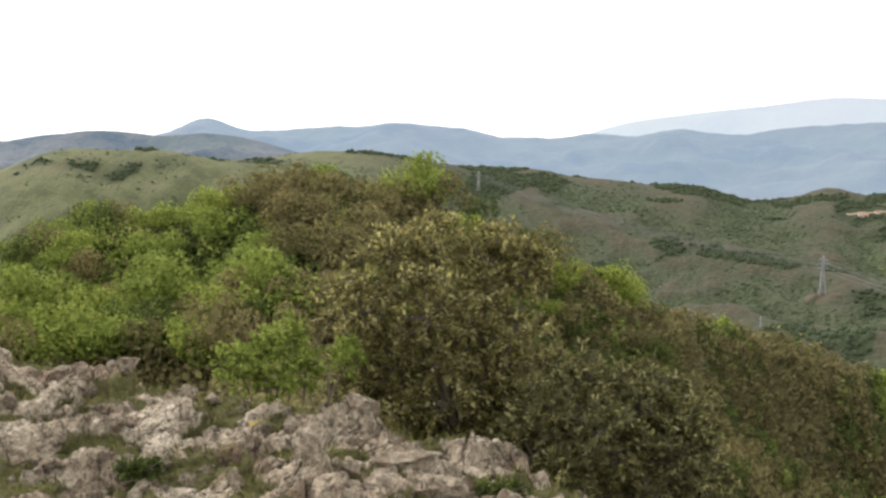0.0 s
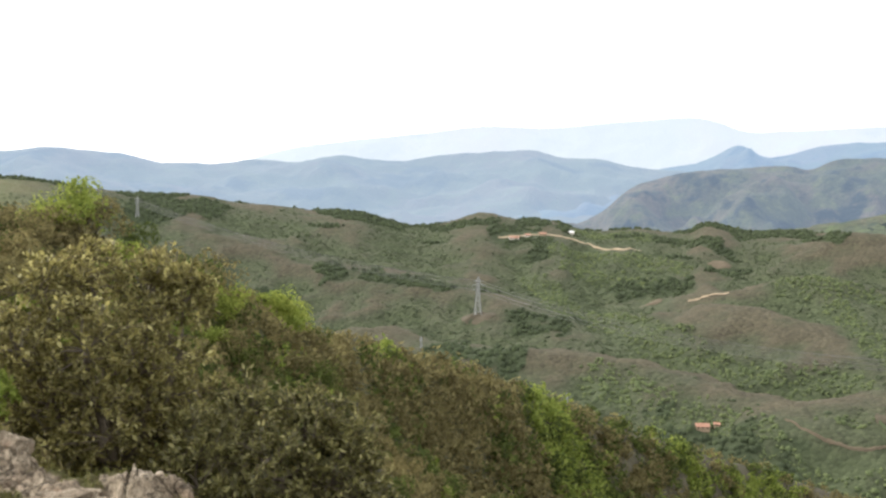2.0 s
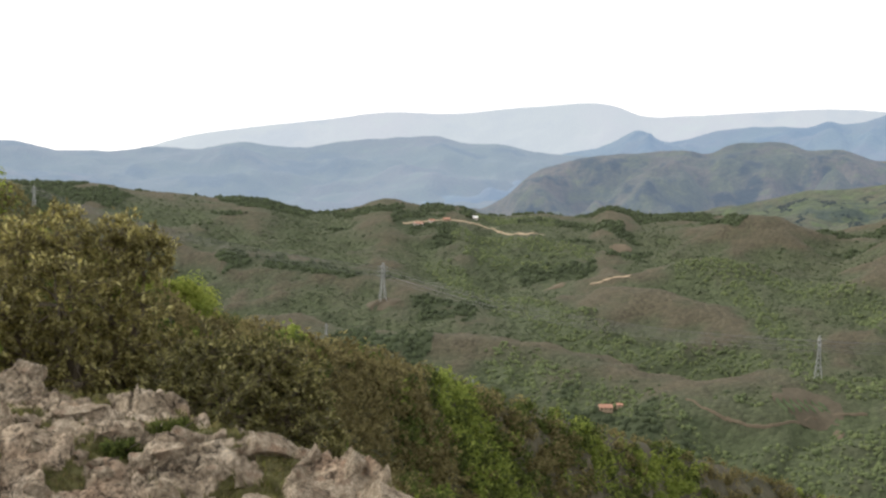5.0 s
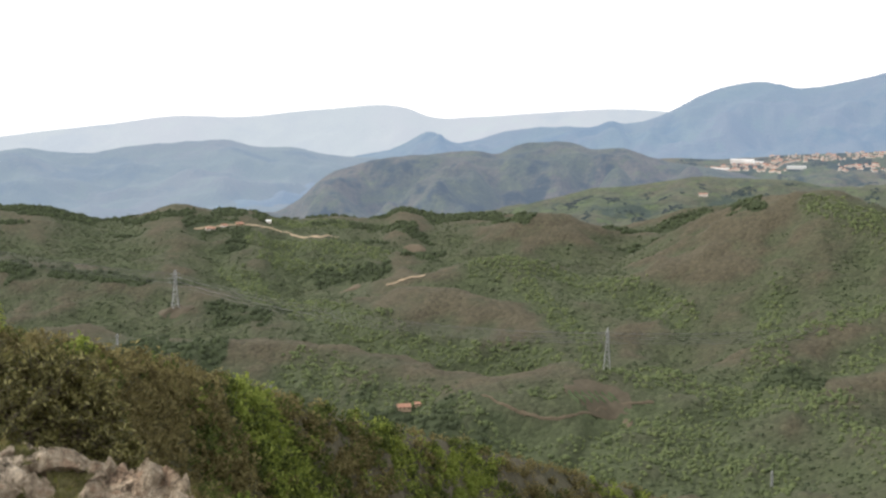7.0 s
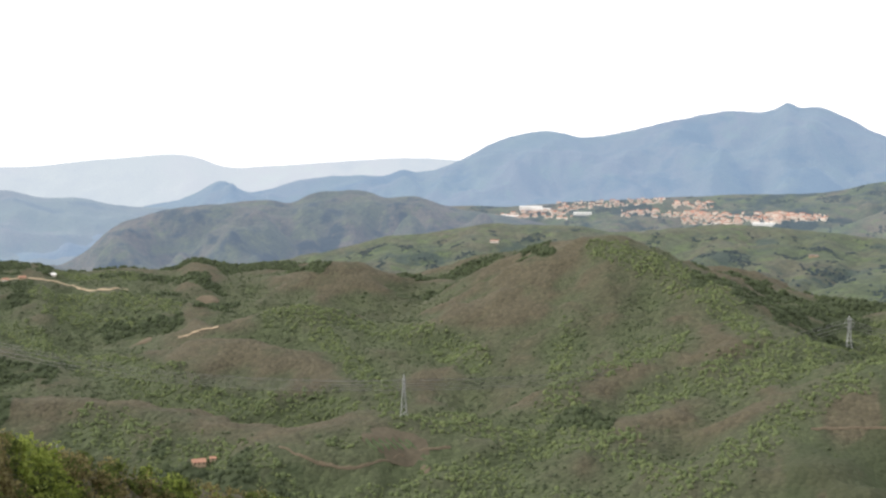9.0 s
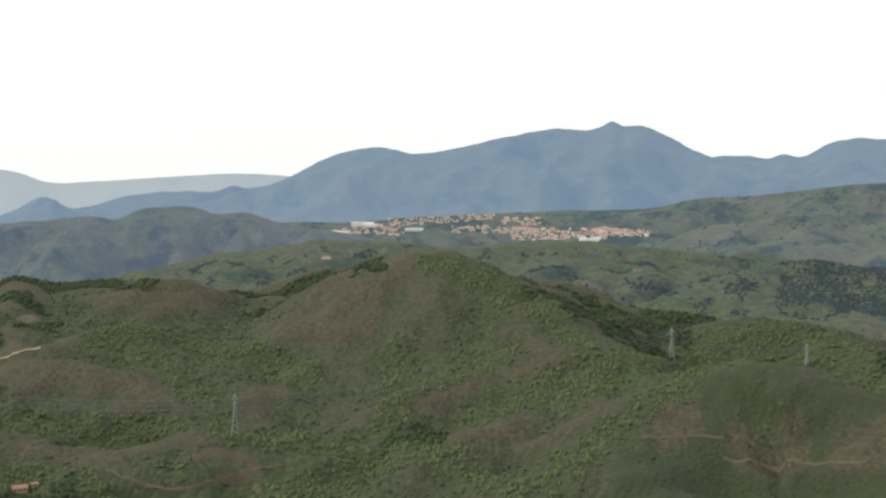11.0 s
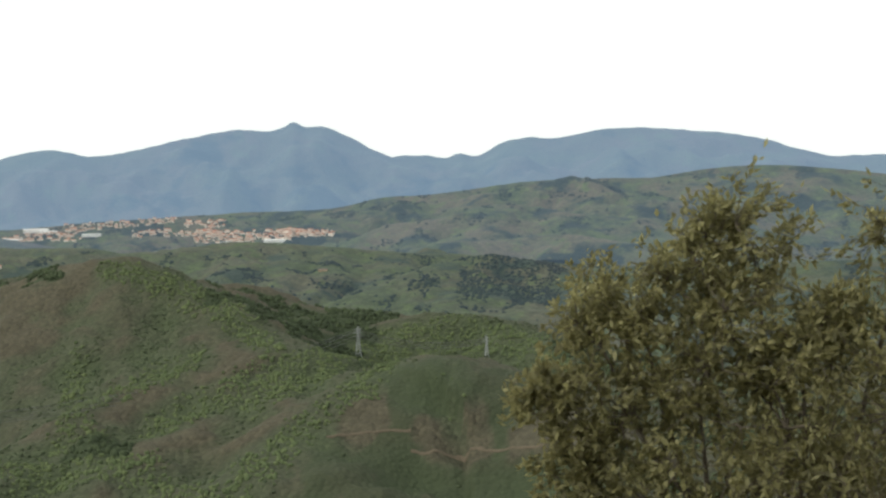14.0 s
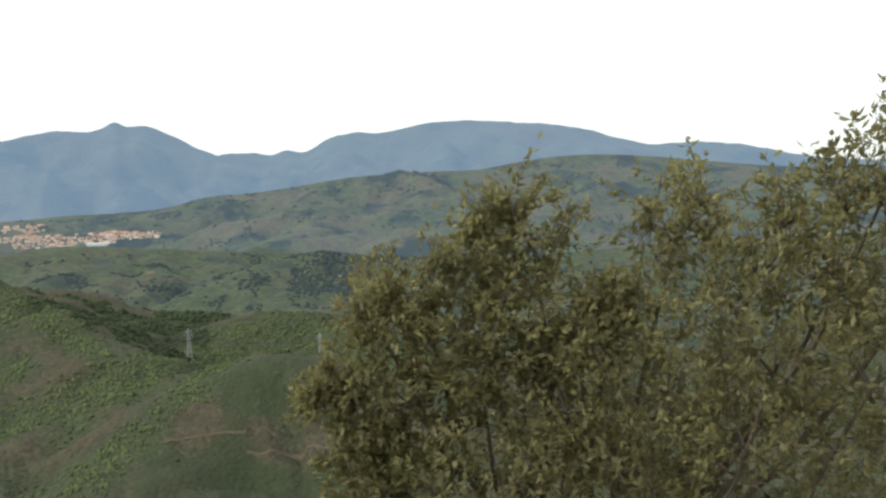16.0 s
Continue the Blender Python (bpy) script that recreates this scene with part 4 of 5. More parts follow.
def leaf_cloud(name, places, ways, rng, length, width, material, droop=0.25):
    """Folded pointed leaves, two faces each, at the places along the ways."""
    n = len(places)
    P = np.asarray(places)
    D = np.asarray(ways) + rng.normal(0, 0.55, (n, 3))
    D[:, 2] -= droop * rng.rand(n)
    D /= np.linalg.norm(D, axis=1)[:, None]
    S = np.cross(D, rng.normal(size=(n, 3)) * 0.6 + np.array([0, 0, 1.0]))
    S /= np.linalg.norm(S, axis=1)[:, None] + 1e-9
    N = np.cross(S, D)
    L = (length * rng.uniform(0.65, 1.25, n))[:, None]
    W = (width * rng.uniform(0.7, 1.2, n))[:, None]
    root, tip, mid = P, P + D * L, P + D * L * 0.5 - N * W * 0.25
    lft, rgt = P + D * L * 0.48 + S * W * 0.5, P + D * L * 0.48 - S * W * 0.5
    verts = np.stack([root, lft, tip, rgt, mid], 1).reshape(-1, 3)
    k = np.arange(n)[:, None] * 5
    faces = np.concatenate([k + np.array([[0, 4, 1]]), k + np.array([[1, 4, 2]]), k + np.array([[2, 4, 3]]), k + np.array([[3, 4, 0]])], 1).reshape(-1, 3)
    return mesh_object(name, verts, faces, material)


def leafy_bush(name, label, category, base, lobes, seed, twigs=60, leaves=14, leaf=(0.05, 0.024), material=None, stem=0.05, shoots=0.0, loose=0.0):
    """A bush or low tree: stems from its base to lobes of twigs, with leaves along every twig."""
    rng = np.random.RandomState(seed)
    root = new(name)
    base = Vector(base)
    root.location = base
    tv, tf, lp, lw = [], [], [], []
    sv, sf = [], []
    for cx, cy, cz, rad in lobes:
        c = Vector((cx, cy, cz)) - base
        a = Vector(rng.normal(0, 0.06, 3))
        mid1 = c * 0.35 + Vector((0, 0, 0.12 * c.length)) + a
        mid2 = c * 0.72 + Vector((0, 0, 0.06 * c.length)) - a
        tube(sv, sf, [Vector((0, 0, -0.1)), mid1, mid2, c], [stem, stem * 0.7, stem * 0.45, stem * 0.22], 6)
        nb = max(5, twigs // 8)
        forks = []
        for _ in range(nb):
            d = Vector(rng.normal(size=3))
            d.normalize()
            e = c + d * rad * rng.uniform(0.35, 0.7)
            tube(sv, sf, [c * 0.9 + mid2 * 0.1, (c + e) / 2 + Vector(rng.normal(0, 0.04, 3)) * rad, e], [stem * 0.2, stem * 0.15, stem * 0.1], 4)
            forks.append(e)
        for _ in range(twigs):
            d = Vector(rng.normal(size=3))
            d.z += 0.35
            d.normalize()
            reach = rad * (rng.uniform(0.55 - 0.3 * loose, 1.0 + 0.35 * loose) + (min(0.45, shoots) * rng.rand() ** 4))
            tip = c + d * reach
            f = min(forks, key=lambda q: (q - tip).length)
            bend = (f + tip) / 2 + Vector(rng.normal(0, 0.09, 3)) * rad
            tube(tv, tf, [f, bend, tip], [stem * 0.09, stem * 0.06, stem * 0.025], 3)
            way = (tip - bend).normalized()
            for i in range(leaves):
                u = rng.uniform(0.15, 1.05)
                p = bend.lerp(tip, u) if rng.rand() < 0.75 else f.lerp(bend, u)
                lp.append(p + Vector(rng.normal(0, 0.012, 3)))
                lw.append(way + Vector(rng.normal(0, 0.6, 3)))
    under(mesh_object("stem", sv, sf, BARK, True), root, "grey-brown bark")
    under(mesh_object("twig", tv, tf, BARK), root)
    under(leaf_cloud("foliage", lp, lw, rng, leaf[0], leaf[1], material or OAK_LEAF), root)
    return tagged(root, label, category)


def spot(b, dip, r, eye=(0.0, 0.0, 1.6)):
    """A point at bearing b, dip degrees below level, r metres off the eye."""
    return (eye[0] + r * math.sin(radians(b)), eye[1] + r * math.cos(radians(b)), eye[2] - r * math.tan(radians(dip)))


NEAR_EYE = (NX, NY, 1.6)
oak_a = [(*spot(b, d, 10.0 + q, NEAR_EYE), s) for b, d, q, s in [(-20.8, 5.6, 0.2, .40), (-22.9, 6.4, 0.0, .38), (-18.4, 5.9, 0.3, .36), (-16.9, 6.3, 0.2, .30), (-24.0, 8.3, -.2, .36), (-21.1, 8.3, -.4, .45), (-18.6, 8.8, -.2, .45),
                                                                 (-22.6, 10.6, -.2, .42), (-20.1, 10.9, -.4, .45), (-17.5, 10.4, .1, .45), (-19.3, 13.0, 0, .45), (-22.2, 12.8, 0, .42), (-24.2, 11.2, 0, .36), (-16.8, 12.8, 0, .42), (-20.8, 15.0, -.2, .45), (-18.2, 15.2, -.3, .42), (-22.8, 14.6, -.3, .38), (-16.0, 15.0, -.2, .40)]]
leafy_bush("oak_bush", "dark olive-brown holm oak bush behind the rocks", "bush", (-3.1, 10.7, -1.75), oak_a, 31, 88, 18, (0.060, 0.029), OAK_LEAF, 0.06, 0.35)
oak_b = [(*spot(b, d, 9.4 + q, NEAR_EYE), s) for b, d, q, s in [(-13.8, 11.6, .2, .36), (-11.6, 11.9, 0, .36), (-9.9, 12.2, .1, .32), (-15.4, 12.6, 0, .38), (-12.9, 13.9, -.3, .42), (-10.5, 14.2, -.2, .42), (-16.2, 14.4, -.3, .40),
                                                                (-9.3, 13.6, 0, .30), (-14.8, 16.2, -.5, .42), (-12.0, 16.6, -.5, .45), (-9.6, 16.4, -.3, .40), (-8.6, 15.4, 0, .30)]]
leafy_bush("oak_bush", "low spreading olive-green oak bush below the rocks", "bush", (-1.6, 9.9, -2.0), oak_b, 32, 92, 18, (0.058, 0.028), SHADY_LEAF, 0.05, 0.3)
shoot = [(*spot(b, d, r, NEAR_EYE), s) for b, d, r, s in [(-28.4, 9.9, 9.0, .17), (-27.4, 9.3, 9.2, .17), (-29.6, 10.6, 8.8, .18), (-26.6, 10.8, 9.0, .15), (-28.2, 11.4, 8.8, .2), (-24.6, 10.3, 9.4, .16)]]
leafy_bush("young_bush", "bright yellow-green young bush behind the rocks", "bush", (-3.95, 9.1, -1.3), shoot, 33, 40, 12, (0.05, 0.03), SPRING_LEAF, 0.02, 0.5)

oak_c = [(*spot(b, d, r), s) for b, d, r, s in [(50.4, 4.6, 4.5, .23), (52.9, 2.6, 4.6, .20), (55.2, 1.8, 4.7, .23), (58.8, 5.4, 4.6, .14), (54.3, 5.6, 4.5, .24), (57.4, 6.6, 4.5, .22), (70.6, 0.3, 4.4, .26), (61.6, 1.9, 4.6, .25), (65.0, 3.4, 4.6, .29), (68.6, 3.4, 4.5, .34), (72.4, 3.5, 4.5, .45),
                                                (46.4, 8.7, 4.35, .12), (48.6, 5.8, 4.4, .19), (47.9, 11.4, 4.3, .15), (48.2, 14.0, 4.3, .18), (49.6, 8.8, 4.4, .25), (53.0, 8.2, 4.4, .28), (56.8, 9.2, 4.4, .32), (61.5, 8.4, 4.4, .34), (66.0, 7.6, 4.3, .38), (50.8, 13.4, 4.3, .32), (54.8, 13.6, 4.2, .38), (59.4, 13.4, 4.2, .40), (64.5, 12.0, 4.2, .42), (70.0, 8.0, 4.4, .45), (57.0, 11.5, 4.9, .40), (62.0, 11.0, 4.9, .42), (67.5, 10.5, 4.9, .45), (66.0, 14.5, 4.6, .45), (59.5, 15.0, 4.7, .42)]]
leafy_bush("holm_oak", "olive-green and brown holm oak beside the summit", "tree", (3.75, 2.55, -0.75), oak_c, 34, 78, 18, (0.036, 0.017), TREE_LEAF, 0.022, 0.25, 0.8)


# ---------------------------------------------------------------- shrubs of the slopes
def shrub_mesh(seed, quads=1000, tall=1.0, small=0.035, large=0.085):
    rng = np.random.RandomState(seed)
    lobes = [(rng.normal(0, 0.42), rng.normal(0, 0.42), rng.uniform(0.45, 1.25) * tall, rng.uniform(0.38, 0.62)) for _ in range(9)]
    pts, nrm = [], []
    for _ in range(quads):
        x, y, z, r = lobes[rng.randint(9)]
        d = rng.normal(size=3)
        d /= np.linalg.norm(d)
        pts.append(np.array([x, y, z]) + d * r * rng.uniform(0.7, 1.05))
        nrm.append(d)
    P, N = np.array(pts), np.array(nrm) + rng.normal(0, 0.4, (quads, 3))
    N /= np.linalg.norm(N, axis=1)[:, None]
    A = np.cross(N, rng.normal(size=(quads, 3)))
    A /= np.linalg.norm(A, axis=1)[:, None]
    C = np.cross(N, A)
    s = rng.uniform(small, large, (quads, 1))
    verts = np.stack([P - A * s * 1.2, P + C * s * 0.7 + N * s * 0.2, P + A * s * 1.2, P - C * s * 0.7 + N * s * 0.2], 1).reshape(-1, 3)
    faces = np.arange(quads)[:, None] * 4 + np.array([[0, 1, 2, 3]])
    return verts, faces


SHRUBS = []
for _k, (_mat, _lab, _name, _tall) in enumerate([(SPRING_LEAF, "bright spring-green", "crown", 1.25), (SPRING_LEAF, "bright spring-green", "crown", 1.0), (OLIVE_LEAF, "olive-brown leafing", "crown", 1.0),
                                                 (OLIVE_LEAF, "olive-brown leafing", "crown", 1.15), (WOODS_LEAF, "dark green", "crown", 1.0), (WOODS_LEAF, "dark green", "crown", 1.2)]):
    _v, _f = shrub_mesh(50 + _k, 1050, _tall, 0.035, 0.082)
    _tree = new("shrub")
    under(mesh_object("crown", _v, _f, _mat), _tree)
    _tv, _tf = [], []
    for _q in range(4):
        _d = Vector((0.3 * math.cos(1.57 * _q), 0.3 * math.sin(1.57 * _q), 0.7))
        tube(_tv, _tf, [Vector((0, 0, -0.25)), _d * 0.5, _d], [0.06, 0.045, 0.02], 5)
    under(mesh_object("trunk", _tv, _tf, BARK, True), _tree)
    tagged(_tree, _lab + " shrub on the hillside", "shrub", group="shrubs on the slopes")
    SHRUBS.append(_tree)

_rng = np.random.RandomState(77)
_used = [0] * 6


def plant(b, r, size, kind):
    p = at_bearing(b, r)
    m = Matrix.LocRotScale(p, Euler((0, 0, _rng.uniform(0, 6.28))), None)
    s = size * _rng.uniform(0.85, 1.15)
    ob = SHRUBS[kind] if not _used[kind] else copy_thing(SHRUBS[kind], m)
    _used[kind] = 1
    ob.matrix_basis = m @ Matrix.Diagonal((s, s, s * _rng.uniform(0.9, 1.2), 1.0))


def hill_kind(b, r):
    """Green on the left flank and top, brown holm oaks down the middle, mixed on the right."""
    q = _rng.rand()
    brown = math.exp(-((b + 25.0) / 4.5) ** 2) if r < 84 else 0.15
    if q < 0.15 + 0.75 * brown:
        return 2 + int(_rng.rand() < 0.5)
    return int(_rng.rand() < 0.5) if _rng.rand() < (0.95 if b < -28 else 0.75) else 4 + int(_rng.rand() < 0.5)


for _k in range(215):  # the sister hilltop and the saddle before it
    _b, _d = _rng.uniform(-43, -14.5), 1.9 + 9.6 * _rng.rand()
    _r = sight(_b, _d, near=25)
    if _r < 150:
        plant(_b, _r, _rng.uniform(1.2, 1.9), hill_kind(_b, _r))
for _k in range(18):  # fresh green trees down the flank
    _b, _d = _rng.uniform(-15.5, -11.0), 5.4 + 3.4 * _rng.rand()
    _r = sight(_b, _d, near=25)
    if _r < 260:
        plant(_b, _r, _rng.uniform(1.1, 1.8) * max(1.0, _r / 110), int(_rng.rand() < 0.5))
for _k in range(230):  # the shoulder that runs down to the right
    _b, _d = _rng.uniform(-15, 11), 7.0 + 9.5 * _rng.rand()
    _r = sight(_b, _d, near=25)
    if _r < 175:
        plant(_b, _r, _rng.uniform(0.7, 1.3), int(_rng.choice([0, 1, 2, 3, 4, 5], p=[.10, .09, .24, .21, .18, .18])))


def scrub(name, label, material, b, r, size, seed, quads=60):
    """Far bushes of the slopes, joined."""
    rng = np.random.RandomState(seed)
    forms = [shrub_mesh(seed + k, quads, 0.9, 0.11, 0.23)[0] for k in range(5)]
    z = land_height(b, r)
    out = []
    for i in range(len(b)):
        a = rng.uniform(0, 6.28)
        m = np.array([[math.cos(a), -math.sin(a), 0], [math.sin(a), math.cos(a), 0], [0, 0, 1]]) * size[i]
        out.append(forms[rng.randint(5)] @ m.T + np.array([r[i] * math.sin(radians(b[i])), r[i] * math.cos(radians(b[i])), z[i] - 0.45 * size[i]]))
    v = np.concatenate(out)
    ob = mesh_object(name, v, np.arange(len(v)).reshape(-1, 4), material)
    return tagged(ob, label, "scrub", kind="stuff")


_sb, _sd = _rng.uniform(-44, 26, 15000), 2.2 + 14.5 * _rng.rand(15000)
_sr = np.array([sight(b_, d_, near=25, far=700) for b_, d_ in zip(_sb, _sd)])
_keep = (_sr > 32) & (_sr < 620)
_sb, _sr = _sb[_keep] + _rng.normal(0, 0.1, _keep.sum()), _sr[_keep]
_pick = fbm(_sr * np.sin(np.radians(_sb)) / 40, _sr * np.cos(np.radians(_sb)) / 40, 3, 101) + _rng.normal(0, 0.22, len(_sb))
for _lo, _hi, _nm, _lab, _mat in ((-9, 0.06, "brown_scrub", "brown leafless scrub on the slope", OLIVE_LEAF), (0.06, 0.36, "green_scrub", "dull green scrub on the slope", WOODS_LEAF), (0.36, 9, "bright_scrub", "bright spring-green scrub on the slope", SPRING_LEAF)):
    _ok = np.flatnonzero((_pick >= _lo) & (_pick < _hi))[:3200]
    scrub(_nm, _lab, _mat, _sb[_ok], _sr[_ok], _rng.uniform(1.0, 1.6, len(_ok)) * np.clip(_sr[_ok] / 120, 0.7, 1.9), 200)

# ---------------------------------------------------------------- grass in the cracks
GRASS = leaf_material("turf_blades", [(0.0, (0.085, 0.085, 0.026)), (0.5, (0.13, 0.14, 0.04)), (1.0, (0.26, 0.22, 0.10))], 0.7, 0.2)
_gx, _gy = _rng.uniform(-6.8, 0.8, 90000), _rng.uniform(3.8, 7.6, 90000)
_gz, _gs = outcrop_height(_gx, _gy)
_ok = (_gs > 0.52) & (_gy < np.interp(_gx, EDGE_X, EDGE_Y) + 0.1)
_gp = np.stack([_gx, _gy, _gz], -1)[_ok][:19000]
_gw = np.tile([0.0, 0.0, 1.0], (len(_gp), 1))
tagged(leaf_cloud("turf", _gp, _gw, _rng, 0.05, 0.007, GRASS, 0.3), "short dry green turf in the rock cracks", "grass", kind="stuff")


# ---------------------------------------------------------------- small things at the rock's edge
_dead = new("dead_branch")
_dead.location = at_bearing(-21.7, 9.63, -0.05)
for _nm, _pts, _rad in (("trunk", [(0, 0, -0.2), (0.03, 0, 0.35), (-0.02, 0.02, 0.75), (0.05, 0, 1.15), (0.03, 0.01, 1.58)], [0.021, 0.019, 0.016, 0.013, 0.006]), ("limb", [(0.04, 0.0, 1.05), (-0.07, 0.02, 1.24), (-0.12, 0.03, 1.36)], [0.012, 0.009, 0.004]), ("limb", [(0.05, 0, 1.15), (0.13, 0.01, 1.30), (0.19, 0, 1.36)], [0.010, 0.008, 0.004])):
    _v, _f = [], []
    tube(_v, _f, [Vector(q) for q in _pts], _rad, 7)
    under(mesh_object(_nm, _v, _f, BARK, True), _dead)
tagged(_dead, "grey dead branch standing behind the rock's edge", "branch")

BLOSSOM = leaf_material("yellow_blossom", [(0.0, (0.72, 0.50, 0.03)), (1.0, (0.85, 0.65, 0.06))], 0.6, 0.2, 0.3)
for _b, _d, _n in ((-34.6, 11.4, 2), (-28.9, 12.9, 2)):
    for _k in range(_n):
        _p = Vector(spot(_b + _rng.normal(0, 0.25), _d, 6.3, NEAR_EYE))
        _fl = new("wildflower")
        _fl.location = (_p.x, _p.y, outcrop_z(_p.x, _p.y))
        _v, _f = [], []
        tube(_v, _f, [Vector((0, 0, -0.02)), Vector((0.004, 0, 0.03)), Vector((0, 0.003, 0.06))], [0.002, 0.002, 0.0015], 4)
        under(mesh_object("stalk", _v, _f, GRASS), _fl)
        _w = np.array([[math.cos(q), math.sin(q), 0.35] for q in np.linspace(0, 6.28, 13)[:12]])
        under(leaf_cloud("blossom", np.tile([0, 0, 0.06], (12, 1)), _w, np.random.RandomState(_k), 0.014, 0.009, BLOSSOM, 0.0), _fl)
        tagged(_fl, "small yellow wildflower in the turf on the rock", "flower", group="yellow wildflowers")
for _b, _d, _r, _s in ((-34.0, 11.7, 6.2, 0.07), (-17.6, 13.4, 5.6, 0.06), (-20.5, 13.9, 5.4, 0.05)):
    _x, _y, _ = spot(_b, _d, _r, NEAR_EYE)
    _z = outcrop_z(_x, _y)
    leafy_bush("herb", "small leafy green herb growing in a rock crack", "plant", (_x, _y, _z), [(_x + q * _s, _y + 0.3 * q * _s, _z + 0.7 * _s, _s) for q in (-0.8, 0, 0.8)], 70, 24, 10, (0.03, 0.018), WOODS_LEAF, 0.006, 0.3)


# ---------------------------------------------------------------- woods of the valley
RIDGE_TRACK = [(-2.9, 3.95), (-1.7, 3.75), (-0.6, 3.72), (0.4, 3.88), (1.0, 4.05), (1.7, 4.28), (2.6, 4.3), (3.6, 4.25)]
HILL_TRACK = [(5.6, 6.45), (6.4, 6.15), (7.5, 5.95)]
LOOP_TRACK = [(10.0, 11.2), (11.0, 11.75), (12.2, 12.15), (13.3, 12.3), (14.4, 12.05), (16, 11.6), (18, 11.3)]
TERRACE_TRACK = [(37.4, 10.8), (38.6, 10.95), (40.6, 10.85), (42.2, 10.75), (43.6, 10.6)]
SPUR_TRACK = [(33.6, 10.1), (34.6, 10.0), (36.1, 9.88), (37.6, 9.9)]
CLEAR_LINES = [RIDGE_TRACK, HILL_TRACK, LOOP_TRACK, TERRACE_TRACK, SPUR_TRACK, [(14.2, 11.1), (16.4, 11.2)], [(14.4, 11.6), (16.2, 11.5)], [(3.4, 6.6), (4.5, 6.6)], [(6.5, 4.8), (7.3, 4.8)], [(-4.4, 7.6), (-3.1, 7.6)], [(34.9, 9.5), (35.5, 9.1)], [(38.4, 10.2), (40.4, 10.2)], [(42.6, 10.0), (45.6, 9.8)]]


def ico(level):
    bm = bmesh.new()
    bmesh.ops.create_icosphere(bm, subdivisions=level, radius=1.0)
    v = np.array([p.co[:] for p in bm.verts])
    f = np.array([[q.index for q in fc.verts] for fc in bm.faces])
    bm.free()
    return v, f


def woods(name, label, material, b, r, size, tall, seed, level):
    """Many tree crowns, each a lumpy irregular one, in one mesh."""
    rng = np.random.RandomState(seed)
    v, f = ico(level)
    f = f[v[f].mean(1)[:, 2] > -0.2]
    n = len(b)
    z = land_height(b, r)
    centre = np.stack([r * np.sin(np.radians(b)), r * np.cos(np.radians(b)), z + size * tall * 0.25], -1)
    jag = 1 + rng.normal(0, 0.16, (n, len(v), 1))
    P = v[None] * jag * np.stack([size * rng.uniform(0.8, 1.2, n), size * rng.uniform(0.8, 1.2, n), size * tall], -1)[:, None, :] + centre[:, None, :]
    F = f[None] + (np.arange(n) * len(v))[:, None, None]
    ob = mesh_object(name, P.reshape(-1, 3), F.reshape(-1, 3), material, True)
    return tagged(ob, label, "woodland", kind="stuff")


CANOPY_GREEN = leaf_material("leafing_canopy", [(0.0, (0.059, 0.072, 0.045)), (0.5, (0.069, 0.084, 0.050)), (1.0, (0.083, 0.100, 0.056))], 0.9, 0.05, 0.0)
CANOPY_FRESH = leaf_material("fresh_canopy", [(0.0, (0.070, 0.093, 0.048)), (0.5, (0.084, 0.109, 0.055)), (1.0, (0.104, 0.130, 0.062))], 0.9, 0.05, 0.0)
CANOPY_DARK = leaf_material("conifer_canopy", [(0.0, (0.042, 0.053, 0.032)), (0.6, (0.053, 0.067, 0.038)), (1.0, (0.066, 0.083, 0.044))], 0.9, 0.05, 0.0)

_rng = np.random.RandomState(5)
_n = 420000
_b = _rng.uniform(-43, 68, _n)
_r = np.sqrt(_rng.uniform(430 ** 2, 1900 ** 2, _n))
_leafy, _dark = land_cover(_b, _r)
_q = _rng.rand(_n)
_free = (lines(on_ground(CLEAR_LINES), _b, _r, 7) < 0.35) & (heath(_b, _r) < 0.35 + 0.8 * _rng.rand(_n) ** 4)
_b, _r, _leafy, _dark, _q = _b[_free], _r[_free], _leafy[_free], _dark[_free], _q[_free]
_is_dark = _dark > 0.5 + 0.2 * _q
_is_fresh = ~_is_dark & (lines(GREEN_LINES, _b, _r, 13) * (1 + 0.6 * fbm(_b * 2.5, _r / 50, 2, 151)) > 0.35 + 0.5 * _q)
_is_green = ~_is_dark & ~_is_fresh & (_leafy > 0.57 + 0.34 * (_q - 0.5))
for _mask, _nm, _lab, _mat, _cap, _tall in ((_is_green, "green_woods", "spring-green broadleaf woods over the valley", CANOPY_GREEN, 64000, 0.55), (_is_dark, "dark_woods", "dark conifer woods on the ridges", CANOPY_DARK, 15000, 1.0), (_is_fresh, "fresh_woods", "bright fresh-green trees along the gullies", CANOPY_FRESH, 12000, 0.9)):
    _ids = np.flatnonzero(_mask)[:_cap]
    _sz = _rng.uniform(0.75, 1.8, len(_ids)) * (1.5 if _nm == "dark_woods" else 1.0) * np.where(_rng.rand(len(_ids)) < 0.12, 1.4, 1.0)
    woods(_nm, _lab, _mat, _b[_ids], _r[_ids], _sz, _tall, 3, 0)


# ---------------------------------------------------------------- pylons and lines
def beam(bm, a, b, w):
    """A square bar from a to b."""
    a, b = Vector(a), Vector(b)
    d = b - a
    m = Matrix.Translation((a + b) / 2) @ d.to_track_quat("Z", "Y").to_matrix().to_4x4() @ Matrix.Diagonal((w, w, d.length, 1.0))
    bmesh.ops.create_cube(bm, size=1.0, matrix=m)


